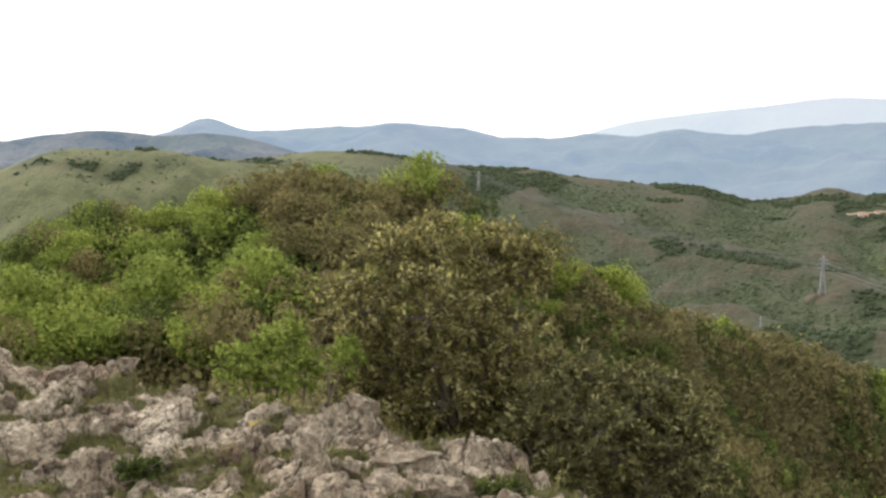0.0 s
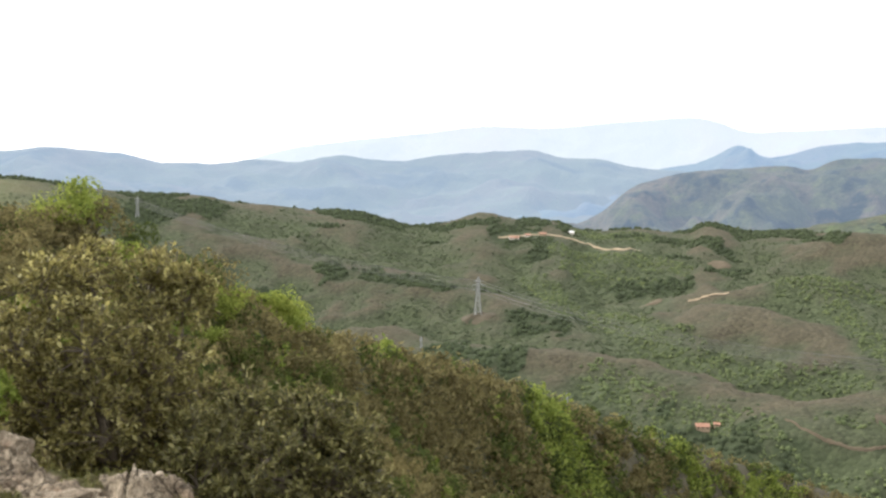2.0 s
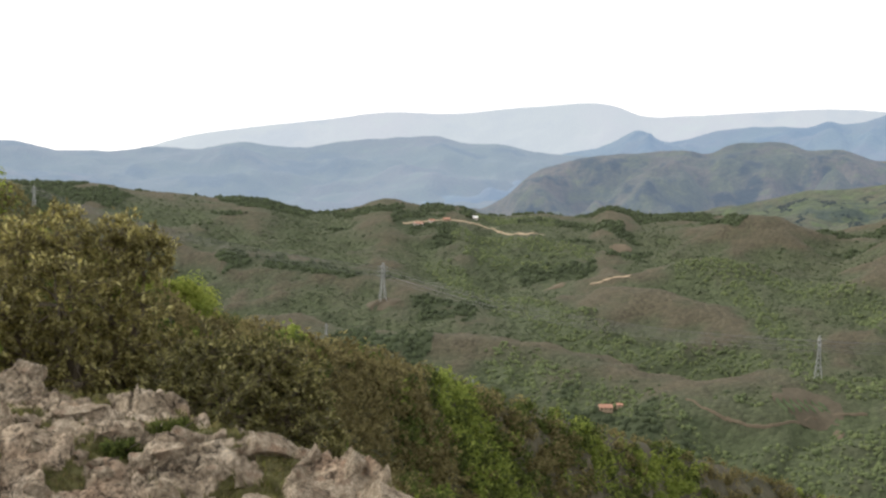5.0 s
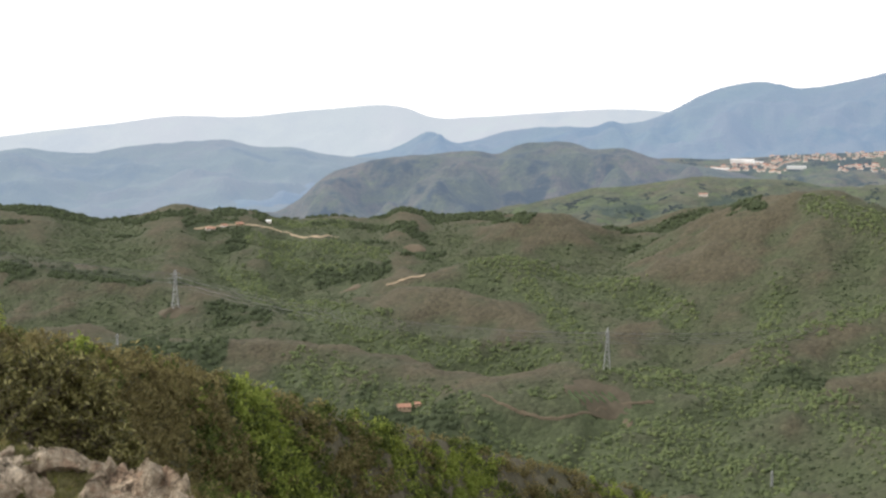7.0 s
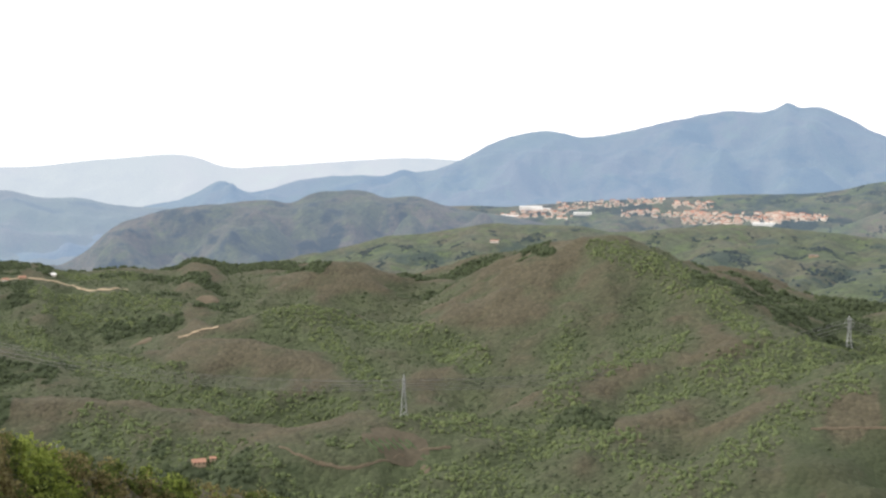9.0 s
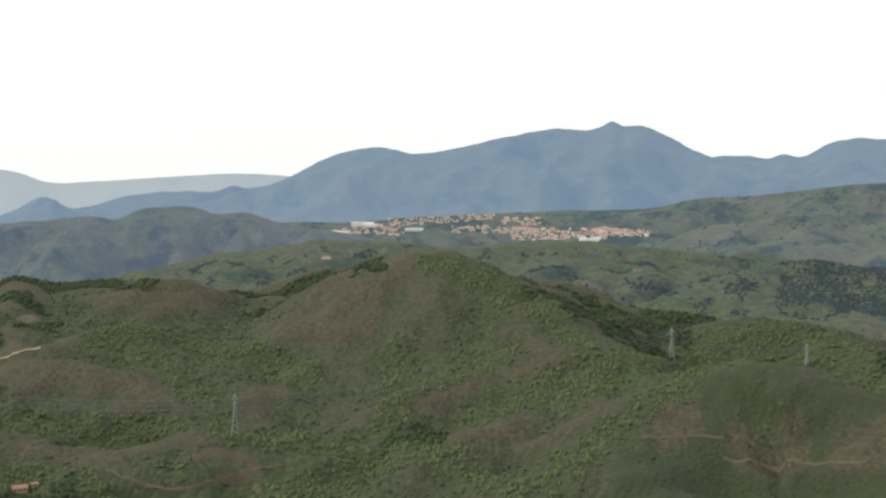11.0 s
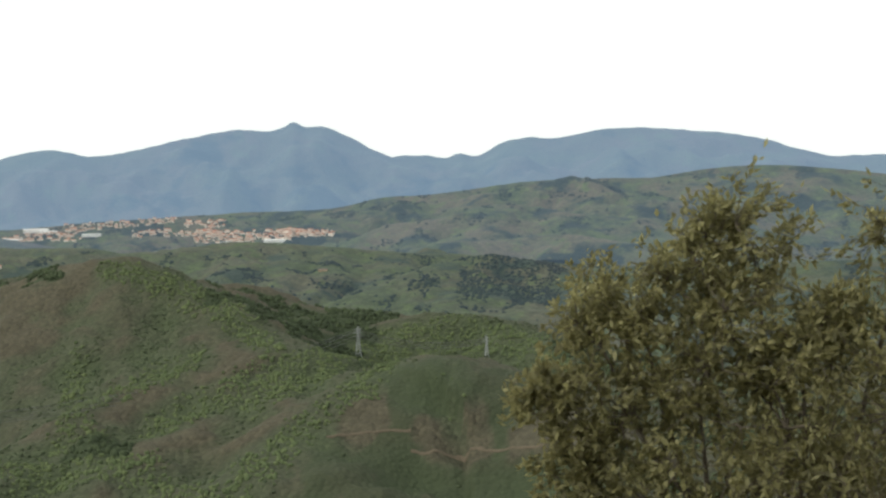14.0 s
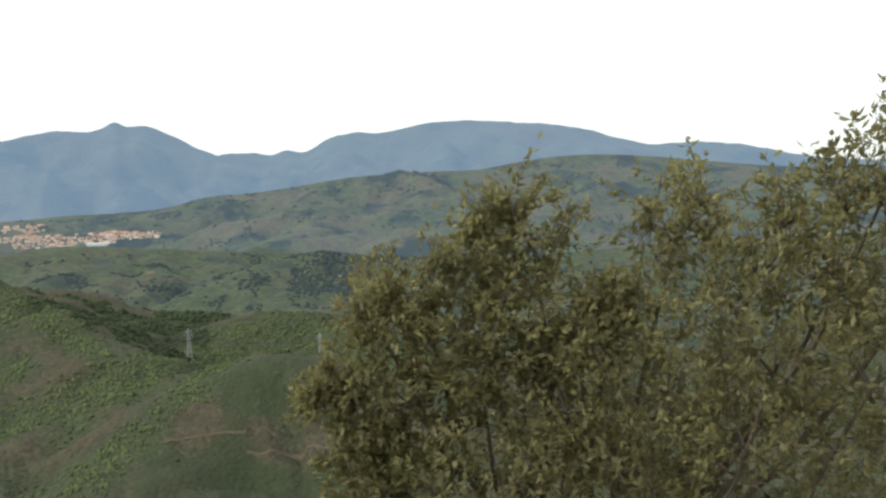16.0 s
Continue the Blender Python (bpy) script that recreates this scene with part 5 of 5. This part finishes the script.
def pylon(place, height, turn, thick=0.34, label="grey steel lattice pylon on a hillside clearing"):
    root = new("pylon")
    root.matrix_world = Matrix.LocRotScale(place, Euler((0, 0, radians(turn))), None)
    h, foot, waist = height, height * 0.085, height * 0.028
    def half(z):
        return foot + (waist - foot) * min(z / (h * 0.62), 1.0) if z < h * 0.9 else waist * (1 - (z - h * 0.9) / (h * 0.1)) + 0.02
    for sx in (-1, 1):
        for sy in (-1, 1):
            bm = bmesh.new()
            stops = [-1.5, h * 0.62, h * 0.9, h]
            for z0, z1 in zip(stops, stops[1:]):
                beam(bm, (sx * half(max(z0, 0)), sy * half(max(z0, 0)), z0), (sx * half(z1), sy * half(z1), z1), thick)
            part("leg", bm, STEEL, root)
    levels = [h * q for q in (0.0, 0.16, 0.30, 0.42, 0.53, 0.62, 0.70, 0.78, 0.84, 0.9)]
    for z0, z1 in zip(levels, levels[1:]):
        bm = bmesh.new()
        a, b = half(z0), half(z1)
        for s in (-1, 1):
            beam(bm, (-a, s * a, z0), (b, s * b, z1), thick * 0.55)
            beam(bm, (a, s * a, z0), (-b, s * b, z1), thick * 0.55)
            beam(bm, (s * a, -a, z0), (s * b, b, z1), thick * 0.55)
            beam(bm, (s * a, a, z0), (s * b, -b, z1), thick * 0.55)
        part("bracing", bm, STEEL, root)
    for z, reach in ((h * 0.66, 0.13), (h * 0.77, 0.17), (h * 0.88, 0.12)):
        for s in (-1, 1):
            bm = bmesh.new()
            e = (s * h * reach, 0, z)
            for sy in (-1, 1):
                beam(bm, (s * waist, sy * waist, z), e, thick * 0.8)
                beam(bm, (s * waist, sy * waist, z + h * 0.035), e, thick * 0.5)
            beam(bm, e, (e[0], 0, z - h * 0.03), thick * 0.5)
            part("crossarm", bm, STEEL, root)
    return tagged(root, label, "pylon", group="pylons across the valley")


PYLONS = {}
for _nm, _bb, _dip, _hd, _turn in (("a", -3.74, 7.42, 1.67, 20), ("b", 15.63, 10.0, 1.86, 75), ("c", 35.12, 6.54, 1.37, -22), ("d", 40.89, 6.66, 0.9, -30), ("e", -18.9, 3.32, 0.85, 10)):
    _rr = sight(_bb, _dip, near=500)
    PYLONS[_nm] = (at_bearing(_bb, _rr), _rr * math.tan(radians(_hd)) * 1.02)
    pylon(PYLONS[_nm][0], PYLONS[_nm][1], _turn)
for _bb, _dip, _hd in ((-6.25, 8.95, 0.5), (0.42, 11.27, 0.6), (23.0, 14.7, 0.75)):
    _rr = sight(_bb, _dip, near=280)
    pylon(at_bearing(_bb, _rr), _rr * math.tan(radians(_hd)), 40, 0.26, "small grey steel line mast among trees")

WIRE = plain_material("aluminium_wire", (0.12, 0.12, 0.12), 0.5, 0.5)


def cables(a, ha, b, hb, sag):
    a, b = Vector(a), Vector(b)
    across = Vector((b.y - a.y, a.x - b.x, 0)).normalized()
    for off, hh in ((-0.15, 0.65), (0.15, 0.65), (-0.17, 0.76), (0.17, 0.76), (-0.12, 0.87), (0.12, 0.87)):
        p = a + across * off * ha + Vector((0, 0, ha * hh))
        q = b + across * off * hb + Vector((0, 0, hb * hh))
        v, f = [], []
        pts = [p.lerp(q, i / 24) - Vector((0, 0, sag * 4 * (i / 24) * (1 - i / 24))) for i in range(25)]
        tube(v, f, pts, [0.19] * 25, 4)
        tagged(mesh_object("power_cable", v, f, WIRE), "thin sagging power cable between pylons", "cable", group="power cables")


cables(*PYLONS["a"], *PYLONS["b"], 14)
cables(*PYLONS["b"], *PYLONS["c"], 14)
cables(*PYLONS["e"], *PYLONS["a"], 12)
cables(*PYLONS["c"], *PYLONS["d"], 8)
cables(at_bearing(-45, 760, 40), 40, at_bearing(-33.5, 700, 25), 40, 10)


# ---------------------------------------------------------------- tracks and fields
EARTH = plain_material("bare_earth", (0.112, 0.090, 0.062), 0.95, scale=0.6, bump=0.3, depth=0.2)
SAND = plain_material("sandy_track", (0.33, 0.26, 0.18), 0.95, scale=0.8, bump=0.2, depth=0.1)
CLEARING = plain_material("cleared_ground", (0.080, 0.068, 0.047), 0.95, scale=0.3, bump=0.3, depth=0.3)


def track(name, label, stops, width, material=None, near=200.0, lift=1.0):
    """A strip of track laid on the land through points given by bearing and dip."""
    pts = []
    for (b0, d0), (b1, d1) in zip(stops, stops[1:]):
        for i in range(8):
            u = i / 8
            bb, dd = b0 + (b1 - b0) * u, d0 + (d1 - d0) * u
            pts.append((bb, sight(bb, dd, near=near)))
    rr = np.convolve(np.pad([p[1] for p in pts], 3, mode="edge"), np.ones(7) / 7, mode="valid")
    v, f = [], []
    for i, ((bb, _), r) in enumerate(zip(pts, rr)):
        for s in (-0.5, -0.17, 0.17, 0.5):
            q = at_bearing(bb, r + s * width)
            v.append((q.x, q.y, q.z + (lift if abs(s) < 0.4 else 0.2 * lift)))
    for i in range(len(pts) - 1):
        for k in range(3):
            f.append((i * 4 + k, i * 4 + k + 1, i * 4 + k + 5, i * 4 + k + 4))
    return tagged(mesh_object(name, v, f, material or SAND, True), label, "track", kind="structure")


def field(name, label, b, dip, wide, deep, material, near=200.0, turn=0.0):
    """A field with a ragged border laid on the land."""
    c = at_bearing(b, sight(b, dip, near=near))
    v, n = [(c.x, c.y, c.z + 1.0)], 26
    rings = (0.35, 0.7, 1.0)
    for q in rings:
        for i in range(n):
            w = 2 * math.pi * i / n
            k = q * (1 + 0.08 * math.sin(2 * w + b) + 0.06 * math.sin(5 * w + dip))
            x, y = math.cos(w) * wide / 2 * k, math.sin(w) * deep / 2 * k
            a = radians(b - turn)
            px, py = c.x + x * math.cos(a) + y * math.sin(a), c.y - x * math.sin(a) + y * math.cos(a)
            v.append((px, py, float(land_height(math.degrees(math.atan2(px, py)), math.hypot(px, py))) + (1.0 if q < 1 else 0.1)))
    me_f = [(0, 1 + i, 1 + (i + 1) % n) for i in range(n)]
    for k in range(2):
        for i in range(n):
            a0, a1 = 1 + k * n + i, 1 + k * n + (i + 1) % n
            me_f += [(a0, a0 + n, a1 + n), (a0, a1 + n, a1)]
    return tagged(mesh_object(name, v, me_f, material, True), label, "field", kind="structure")


track("road_ridge", "pale sandy track along the ridge", RIDGE_TRACK, 5, near=700)
track("road_hill", "pale sandy track on the hill", HILL_TRACK, 3, near=700)
track("road_loop", "earth track looping round a cultivated knoll", LOOP_TRACK, 2, EARTH, near=600)
track("road_terrace", "earth terrace cut into a hillside", TERRACE_TRACK, 2.4, EARTH, near=500)
track("road_spur", "earth track across the spur", SPUR_TRACK, 2, EARTH, near=500)
field("field_clearing", "bare orange earth clearing", 4.0, 6.6, 24, 16, EARTH, 700)
field("field_ridge", "pale bare field on the ridge", 6.9, 4.78, 26, 20, EARTH, 900)
field("field_pylon", "cleared brown ground round a pylon", -3.72, 7.5, 32, 24, CLEARING, 700)
field("field_rows", "brown planted slope with rows", 15.3, 11.3, 46, 36, CLEARING, 600)
VINE = plain_material("young_vines", (0.055, 0.075, 0.035), 0.9, scale=2.0)
for _k in range(7):
    _row = track("vine_hedge", "low row of young vines on a brown slope", [(13.9 + 0.3 * _k, 11.0), (14.5 + 0.3 * _k, 11.65)], 4.0, VINE, 600, 2.0)
    tagged(_row, "low row of young vines on a brown slope", "vines", "rows of vines", "thing")
field("field_scar", "small pale earth scar among woods", 16.6, 12.4, 8, 8, EARTH, 600)


# ---------------------------------------------------------------- houses
TILE = plain_material("clay_roof_tiles", (0.36, 0.20, 0.14), 0.85, scale=0.9, bump=0.4, depth=0.1)
PLASTER = plain_material("cream_plaster", (0.60, 0.55, 0.50), 0.85, scale=0.7, vary=0.25, bump=0.1)
WORN_TILE = plain_material("weathered_roof_tiles", (0.17, 0.14, 0.125), 0.85, scale=0.9, bump=0.4, depth=0.1)
PALE_TILE = plain_material("faded_roof_tiles", (0.37, 0.195, 0.15), 0.85, scale=0.9, bump=0.4, depth=0.1)
TAN = plain_material("tan_stone_wall", (0.33, 0.25, 0.175), 0.9, scale=0.8)
WHITE = plain_material("white_sheet_cladding", (0.75, 0.75, 0.74), 0.6, scale=0.5, vary=0.15, bump=0.05)
PANE = plain_material("dark_window_glass", (0.02, 0.022, 0.026), 0.15, scale=0.5, vary=0.1, bump=0.0, spec=0.6)


def house_parts(wide, deep, high, roof, wall_mat, roof_mat, name, label, category, windows=3, eaves=0.5):
    """A gabled house: walls, a roof with eaves, windows and a door."""
    root = new(name)
    bm = bmesh.new()
    w, d = wide / 2, deep / 2
    base = [bm.verts.new(p) for p in ((-w, -d, -2), (w, -d, -2), (w, d, -2), (-w, d, -2))]
    top = [bm.verts.new(p) for p in ((-w, -d, high), (w, -d, high), (w, d, high), (-w, d, high))]
    ga, gb = bm.verts.new((-w, 0, high + roof)), bm.verts.new((w, 0, high + roof))
    bm.faces.new((base[0], base[1], top[1], top[0]))
    bm.faces.new((base[2], base[3], top[3], top[2]))
    bm.faces.new((base[1], base[2], top[2], gb, top[1]))
    bm.faces.new((base[3], base[0], top[0], ga, top[3]))
    part("wall", bm, wall_mat, root)
    bm = bmesh.new()
    k = roof / d
    for s in (-1, 1):
        lo, hi, t = high - eaves * k + 0.05, high + roof + 0.05, 0.3
        c = [(-w - eaves, s * (d + eaves), lo), (w + eaves, s * (d + eaves), lo), (w + eaves, 0, hi), (-w - eaves, 0, hi)]
        v = [bm.verts.new(p) for p in c] + [bm.verts.new((p[0], p[1], p[2] + t)) for p in c]
        for q in ((0, 1, 2, 3), (4, 5, 6, 7), (0, 1, 5, 4), (1, 2, 6, 5), (3, 0, 4, 7)):
            bm.faces.new([v[i] for i in q])
    bmesh.ops.recalc_face_normals(bm, faces=bm.faces)
    part("roof", bm, roof_mat, root)
    for i in range(windows):
        bm = bmesh.new()
        x = -w + wide * (i + 0.5) / windows
        bmesh.ops.create_cube(bm, size=1.0, matrix=Matrix.Translation((x, -d - 0.03, high * 0.55)) @ Matrix.Diagonal((min(1.2, wide / windows * 0.5), 0.12, 1.4, 1.0)))
        part("window", bm, PANE, root)
    return tagged(root, label, category)


farm = house_parts(13, 8, 3.2, 2.6, TAN, TILE, "farmhouse", "tan farmhouse with a red clay tile roof among trees", "house", 3)
_rr = sight(6.47, 11.95, near=400)
farm.matrix_basis = Matrix.LocRotScale(at_bearing(6.47, _rr), Euler((0, 0, radians(6))), (_rr / 1250,) * 3)
barn = house_parts(7, 6, 2.6, 1.5, TAN, TILE, "barn", "small tan barn with a tiled roof beside the farmhouse", "house", 1)
barn.matrix_basis = Matrix.LocRotScale(at_bearing(7.1, _rr + 4), Euler((0, 0, radians(-4))), (_rr / 1400,) * 3)
for _bb, _dip, _w in ((-0.93, 3.75, 12), (-2.2, 3.95, 16), (-1.6, 3.85, 10), (0.35, 3.65, 9)):
    _h = house_parts(_w, 8, 3, 2.4, PLASTER if _bb != -0.93 else TAN, TILE if _bb != 0.35 else WHITE, "cottage", "cream cottage beside a sandy track on the ridge", "house", 3)
    _h.matrix_basis = Matrix.LocRotScale(at_bearing(_bb, sight(_bb, _dip, near=700)), Euler((0, 0, radians(-_bb + 12))), (0.7, 0.7, 0.7))


def plateau_height(b, r):
    return ridge_surface(PLATEAU, 900, 200, -190.0, 26.0, 300.0, 7, np.asarray(b, dtype=float), np.asarray(r, dtype=float), PLATEAU_SPURS)


_white = house_parts(60, 30, 7, 1.6, WHITE, WHITE, "warehouse", "long white warehouse at the edge of the town", "warehouse", 6)
_tmpl = [house_parts(11, 9, 4.2, 2.0, PLASTER, PALE_TILE, "town_house", "cream town house with an faded orange tiled roof", "house", 3), house_parts(18, 10, 4.8, 2.2, PLASTER, PALE_TILE, "town_house", "long cream terrace with an faded orange tiled roof", "house", 5),
         house_parts(9, 8, 5.6, 1.8, PLASTER, PALE_TILE, "town_house", "tall cream town house with a tiled roof", "house", 2)]
for _t in (_white, *_tmpl):
    tagged(_t, group="houses of the town" if _t is not _white else "warehouses of the town")
_rng = np.random.RandomState(21)
_first = set()
_blocks = []
# quarters: from bearing, to bearing, dip at its upper and lower edge, houses
for _b0, _b1, _u0, _u1, _num in ((20.4, 23.2, 0.75, 1.15, 34), (22.5, 27.2, 0.15, 0.62, 60), (25.3, 29.0, 0.75, 1.05, 34), (27.6, 29.3, 0.35, 0.7, 18), (28.0, 30.6, 0.85, 1.38, 62), (30.7, 32.2, 0.8, 1.25, 34), (32.0, 34.1, 0.85, 1.15, 36), (18.4, 20.6, 0.95, 1.2, 14)):
    for _k in range(int(_num * 1.9)):
        _bb = _rng.uniform(_b0, _b1)
        _dip = _rng.uniform(_u0, _u1) if not (_b0 == 22.5) else 0.62 - 0.09 * (_bb - 22.5) + _rng.uniform(-0.2, 0.2)
        _rr = sight(_bb, _dip, plateau_height, 2200)
        if _rr > 3098:
            continue
        _p = Vector((_rr * math.sin(radians(_bb)), _rr * math.cos(radians(_bb)), float(plateau_height(_bb, _rr))))
        if _k > _num * 0.98:
            _blocks.append((_p, radians(-_bb + _rng.choice([0, 20, -25, 90])), _rng.uniform(3.0, 5.5)))
            continue
        _w = _rng.randint(3)
        _m = Matrix.LocRotScale(_p, Euler((0, 0, radians(-_bb + _rng.choice([0, 20, -25, 90, 60])))), None)
        _ob = copy_thing(_tmpl[_w], _m) if _w in _first else _tmpl[_w]
        _first.add(_w)
        _s = _rng.uniform(0.4, 0.66)
        _ob.matrix_basis = _m @ Matrix.Diagonal((_s, _s, _s, 1.0))
_v, _f, _mi = [], [], []
for _p, _a, _s in _blocks:  # the houses behind, joined
    _o = len(_v)
    for _x, _y, _z in ((-1, -.6, -1), (1, -.6, -1), (1, .6, -1), (-1, .6, -1), (-1, -.6, .7), (1, -.6, .7), (1, .6, .7), (-1, .6, .7), (-1, 0, 1.05), (1, 0, 1.05)):
        _v.append((_p.x + _s * (_x * math.cos(_a) - _y * math.sin(_a)), _p.y + _s * (_x * math.sin(_a) + _y * math.cos(_a)), _p.z + _s * _z))
    for _q, _m in (((0, 1, 5, 4), 0), ((1, 2, 6, 9, 5), 0), ((2, 3, 7, 6), 0), ((3, 0, 4, 8, 7), 0), ((4, 5, 9, 8), 1), ((6, 7, 8, 9), 1)):
        _f.append([_o + i for i in _q])
        _mi.append(_m)
_me = bpy.data.meshes.new("town_rows")
_me.from_pydata(_v, [], _f)
for _m in (PLASTER, PALE_TILE):
    _me.materials.append(_m)
_me.polygons.foreach_set("material_index", _mi)
tagged(new("town_rows", _me), "crowded cream houses with faded tile roofs", "town", kind="stuff")
for _k, (_bb, _dip, _s) in enumerate([(18.9, 1.13, 1.0), (19.6, 1.15, 1.1), (20.3, 1.12, 0.8), (21.3, 0.72, 0.9), (21.8, 0.78, 0.7), (31.5, 1.38, 0.8), (29.5, 1.42, 0.6), (23.6, 0.95, 0.7)]):
    _rr = min(sight(_bb, _dip, plateau_height, 2200), 3090)
    _m = Matrix.LocRotScale((_rr * math.sin(radians(_bb)), _rr * math.cos(radians(_bb)), float(plateau_height(_bb, _rr))), Euler((0, 0, radians(-_bb))), None)
    _ob = _white if _k == 0 else copy_thing(_white, _m)
    _ob.matrix_basis = _m @ Matrix.Diagonal((_s, _s, _s, 1.0))
def far_hill_height(b, r):
    return ridge_surface(FAR_HILLS, 640, 200, -215.0, 20.0, 270.0, 9, np.asarray(b, dtype=float), np.asarray(r, dtype=float), HILL_SPURS)


_lone = house_parts(22, 12, 4, 2, PLASTER, PALE_TILE, "farmhouse", "pale farmhouse alone on a far hillside", "house", 3)
_lone.matrix_basis = Matrix.LocRotScale(spot(19.68, 2.2, sight(19.68, 2.2, far_hill_height, 1450, 2140)), Euler((0, 0, radians(-30))), (0.6, 0.6, 0.6))
_lone = house_parts(22, 12, 4, 2.0, TAN, WORN_TILE, "farmhouse", "tan farmhouse within dark trees on a far hillside", "house", 4)
_lone.matrix_basis = Matrix.LocRotScale(spot(33.6, 2.7, sight(33.6, 2.7, far_hill_height, 1450, 2100)), Euler((0, 0, radians(-40))), (0.6, 0.6, 0.6))


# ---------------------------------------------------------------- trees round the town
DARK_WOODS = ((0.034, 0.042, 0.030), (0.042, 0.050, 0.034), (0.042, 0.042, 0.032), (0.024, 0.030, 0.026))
# dark crowns that also emit a little blue, as haze painted over them
H_TREES = hazy("hazed_plateau_crowns", DARK_WOODS, (0.064, 0.086, 0.116), 1 / 150)
H_STAND = hazy("hazed_far_hill_crowns", ((0.028, 0.036, 0.028), (0.036, 0.046, 0.030), (0.034, 0.036, 0.030), (0.022, 0.028, 0.026)), (0.024, 0.034, 0.048), 1 / 150)


def hazed_far_woods(name, label, surface, b, r, size, material, seed):
    """Far tree crowns standing on a far surface, joined."""
    rng = np.random.RandomState(seed)
    v, f = ico(0)
    f = f[v[f].mean(1)[:, 2] > -0.2]
    c = np.stack([r * np.sin(np.radians(b)), r * np.cos(np.radians(b)), surface(b, r) + size * 0.3], -1)
    P = v[None] * (1 + rng.normal(0, 0.15, (len(b), len(v), 1))) * (size[:, None] * np.array([1.2, 1.2, 0.75]))[:, None, :] + c[:, None, :]
    F = f[None] + (np.arange(len(b)) * len(v))[:, None, None]
    return tagged(mesh_object(name, P.reshape(-1, 3), F.reshape(-1, 3), material, True), label, "woodland", kind="stuff")


def lined(b, r, rng, wide, seed):
    """Where woods follow gullies and hedges, and where they stand in blocks."""
    n = len(b)
    return (ridged(b * 0.55, r / wide, 3, seed) + rng.normal(0, 0.03, n) > 0.80) | (fbm(b * 0.8, r / (wide * 0.7), 3, seed + 2) + rng.normal(0, 0.05, n) > 0.42)


_rng = np.random.RandomState(61)
_tb, _tr = _rng.uniform(15, 60, 26000), 2350 + 745 * _rng.rand(26000) ** 0.7
_ok = lined(_tb, _tr, _rng, 170, 121)
hazed_far_woods("plateau_trees", "dark trees round the town under painted haze", plateau_height, _tb[_ok], _tr[_ok], _rng.uniform(1.8, 3.4, _ok.sum()), H_TREES, 62)
_tb, _tr = _rng.uniform(11, 62, 34000), 1500 + 590 * _rng.rand(34000)
_block = np.exp(-((_tb - 41.9) / 2.5) ** 4 - ((_tr - 1760) / 150) ** 4) + 0.5 * fbm(_tb * 1.2, _tr / 60, 3, 131) > 0.5
_ok = _block | lined(_tb, _tr, _rng, 120, 141)
hazed_far_woods("hill_trees", "dark woods on the far hills under painted haze", far_hill_height, _tb[_ok], _tr[_ok], _rng.uniform(1.2, 2.3, _ok.sum()), H_STAND, 63)
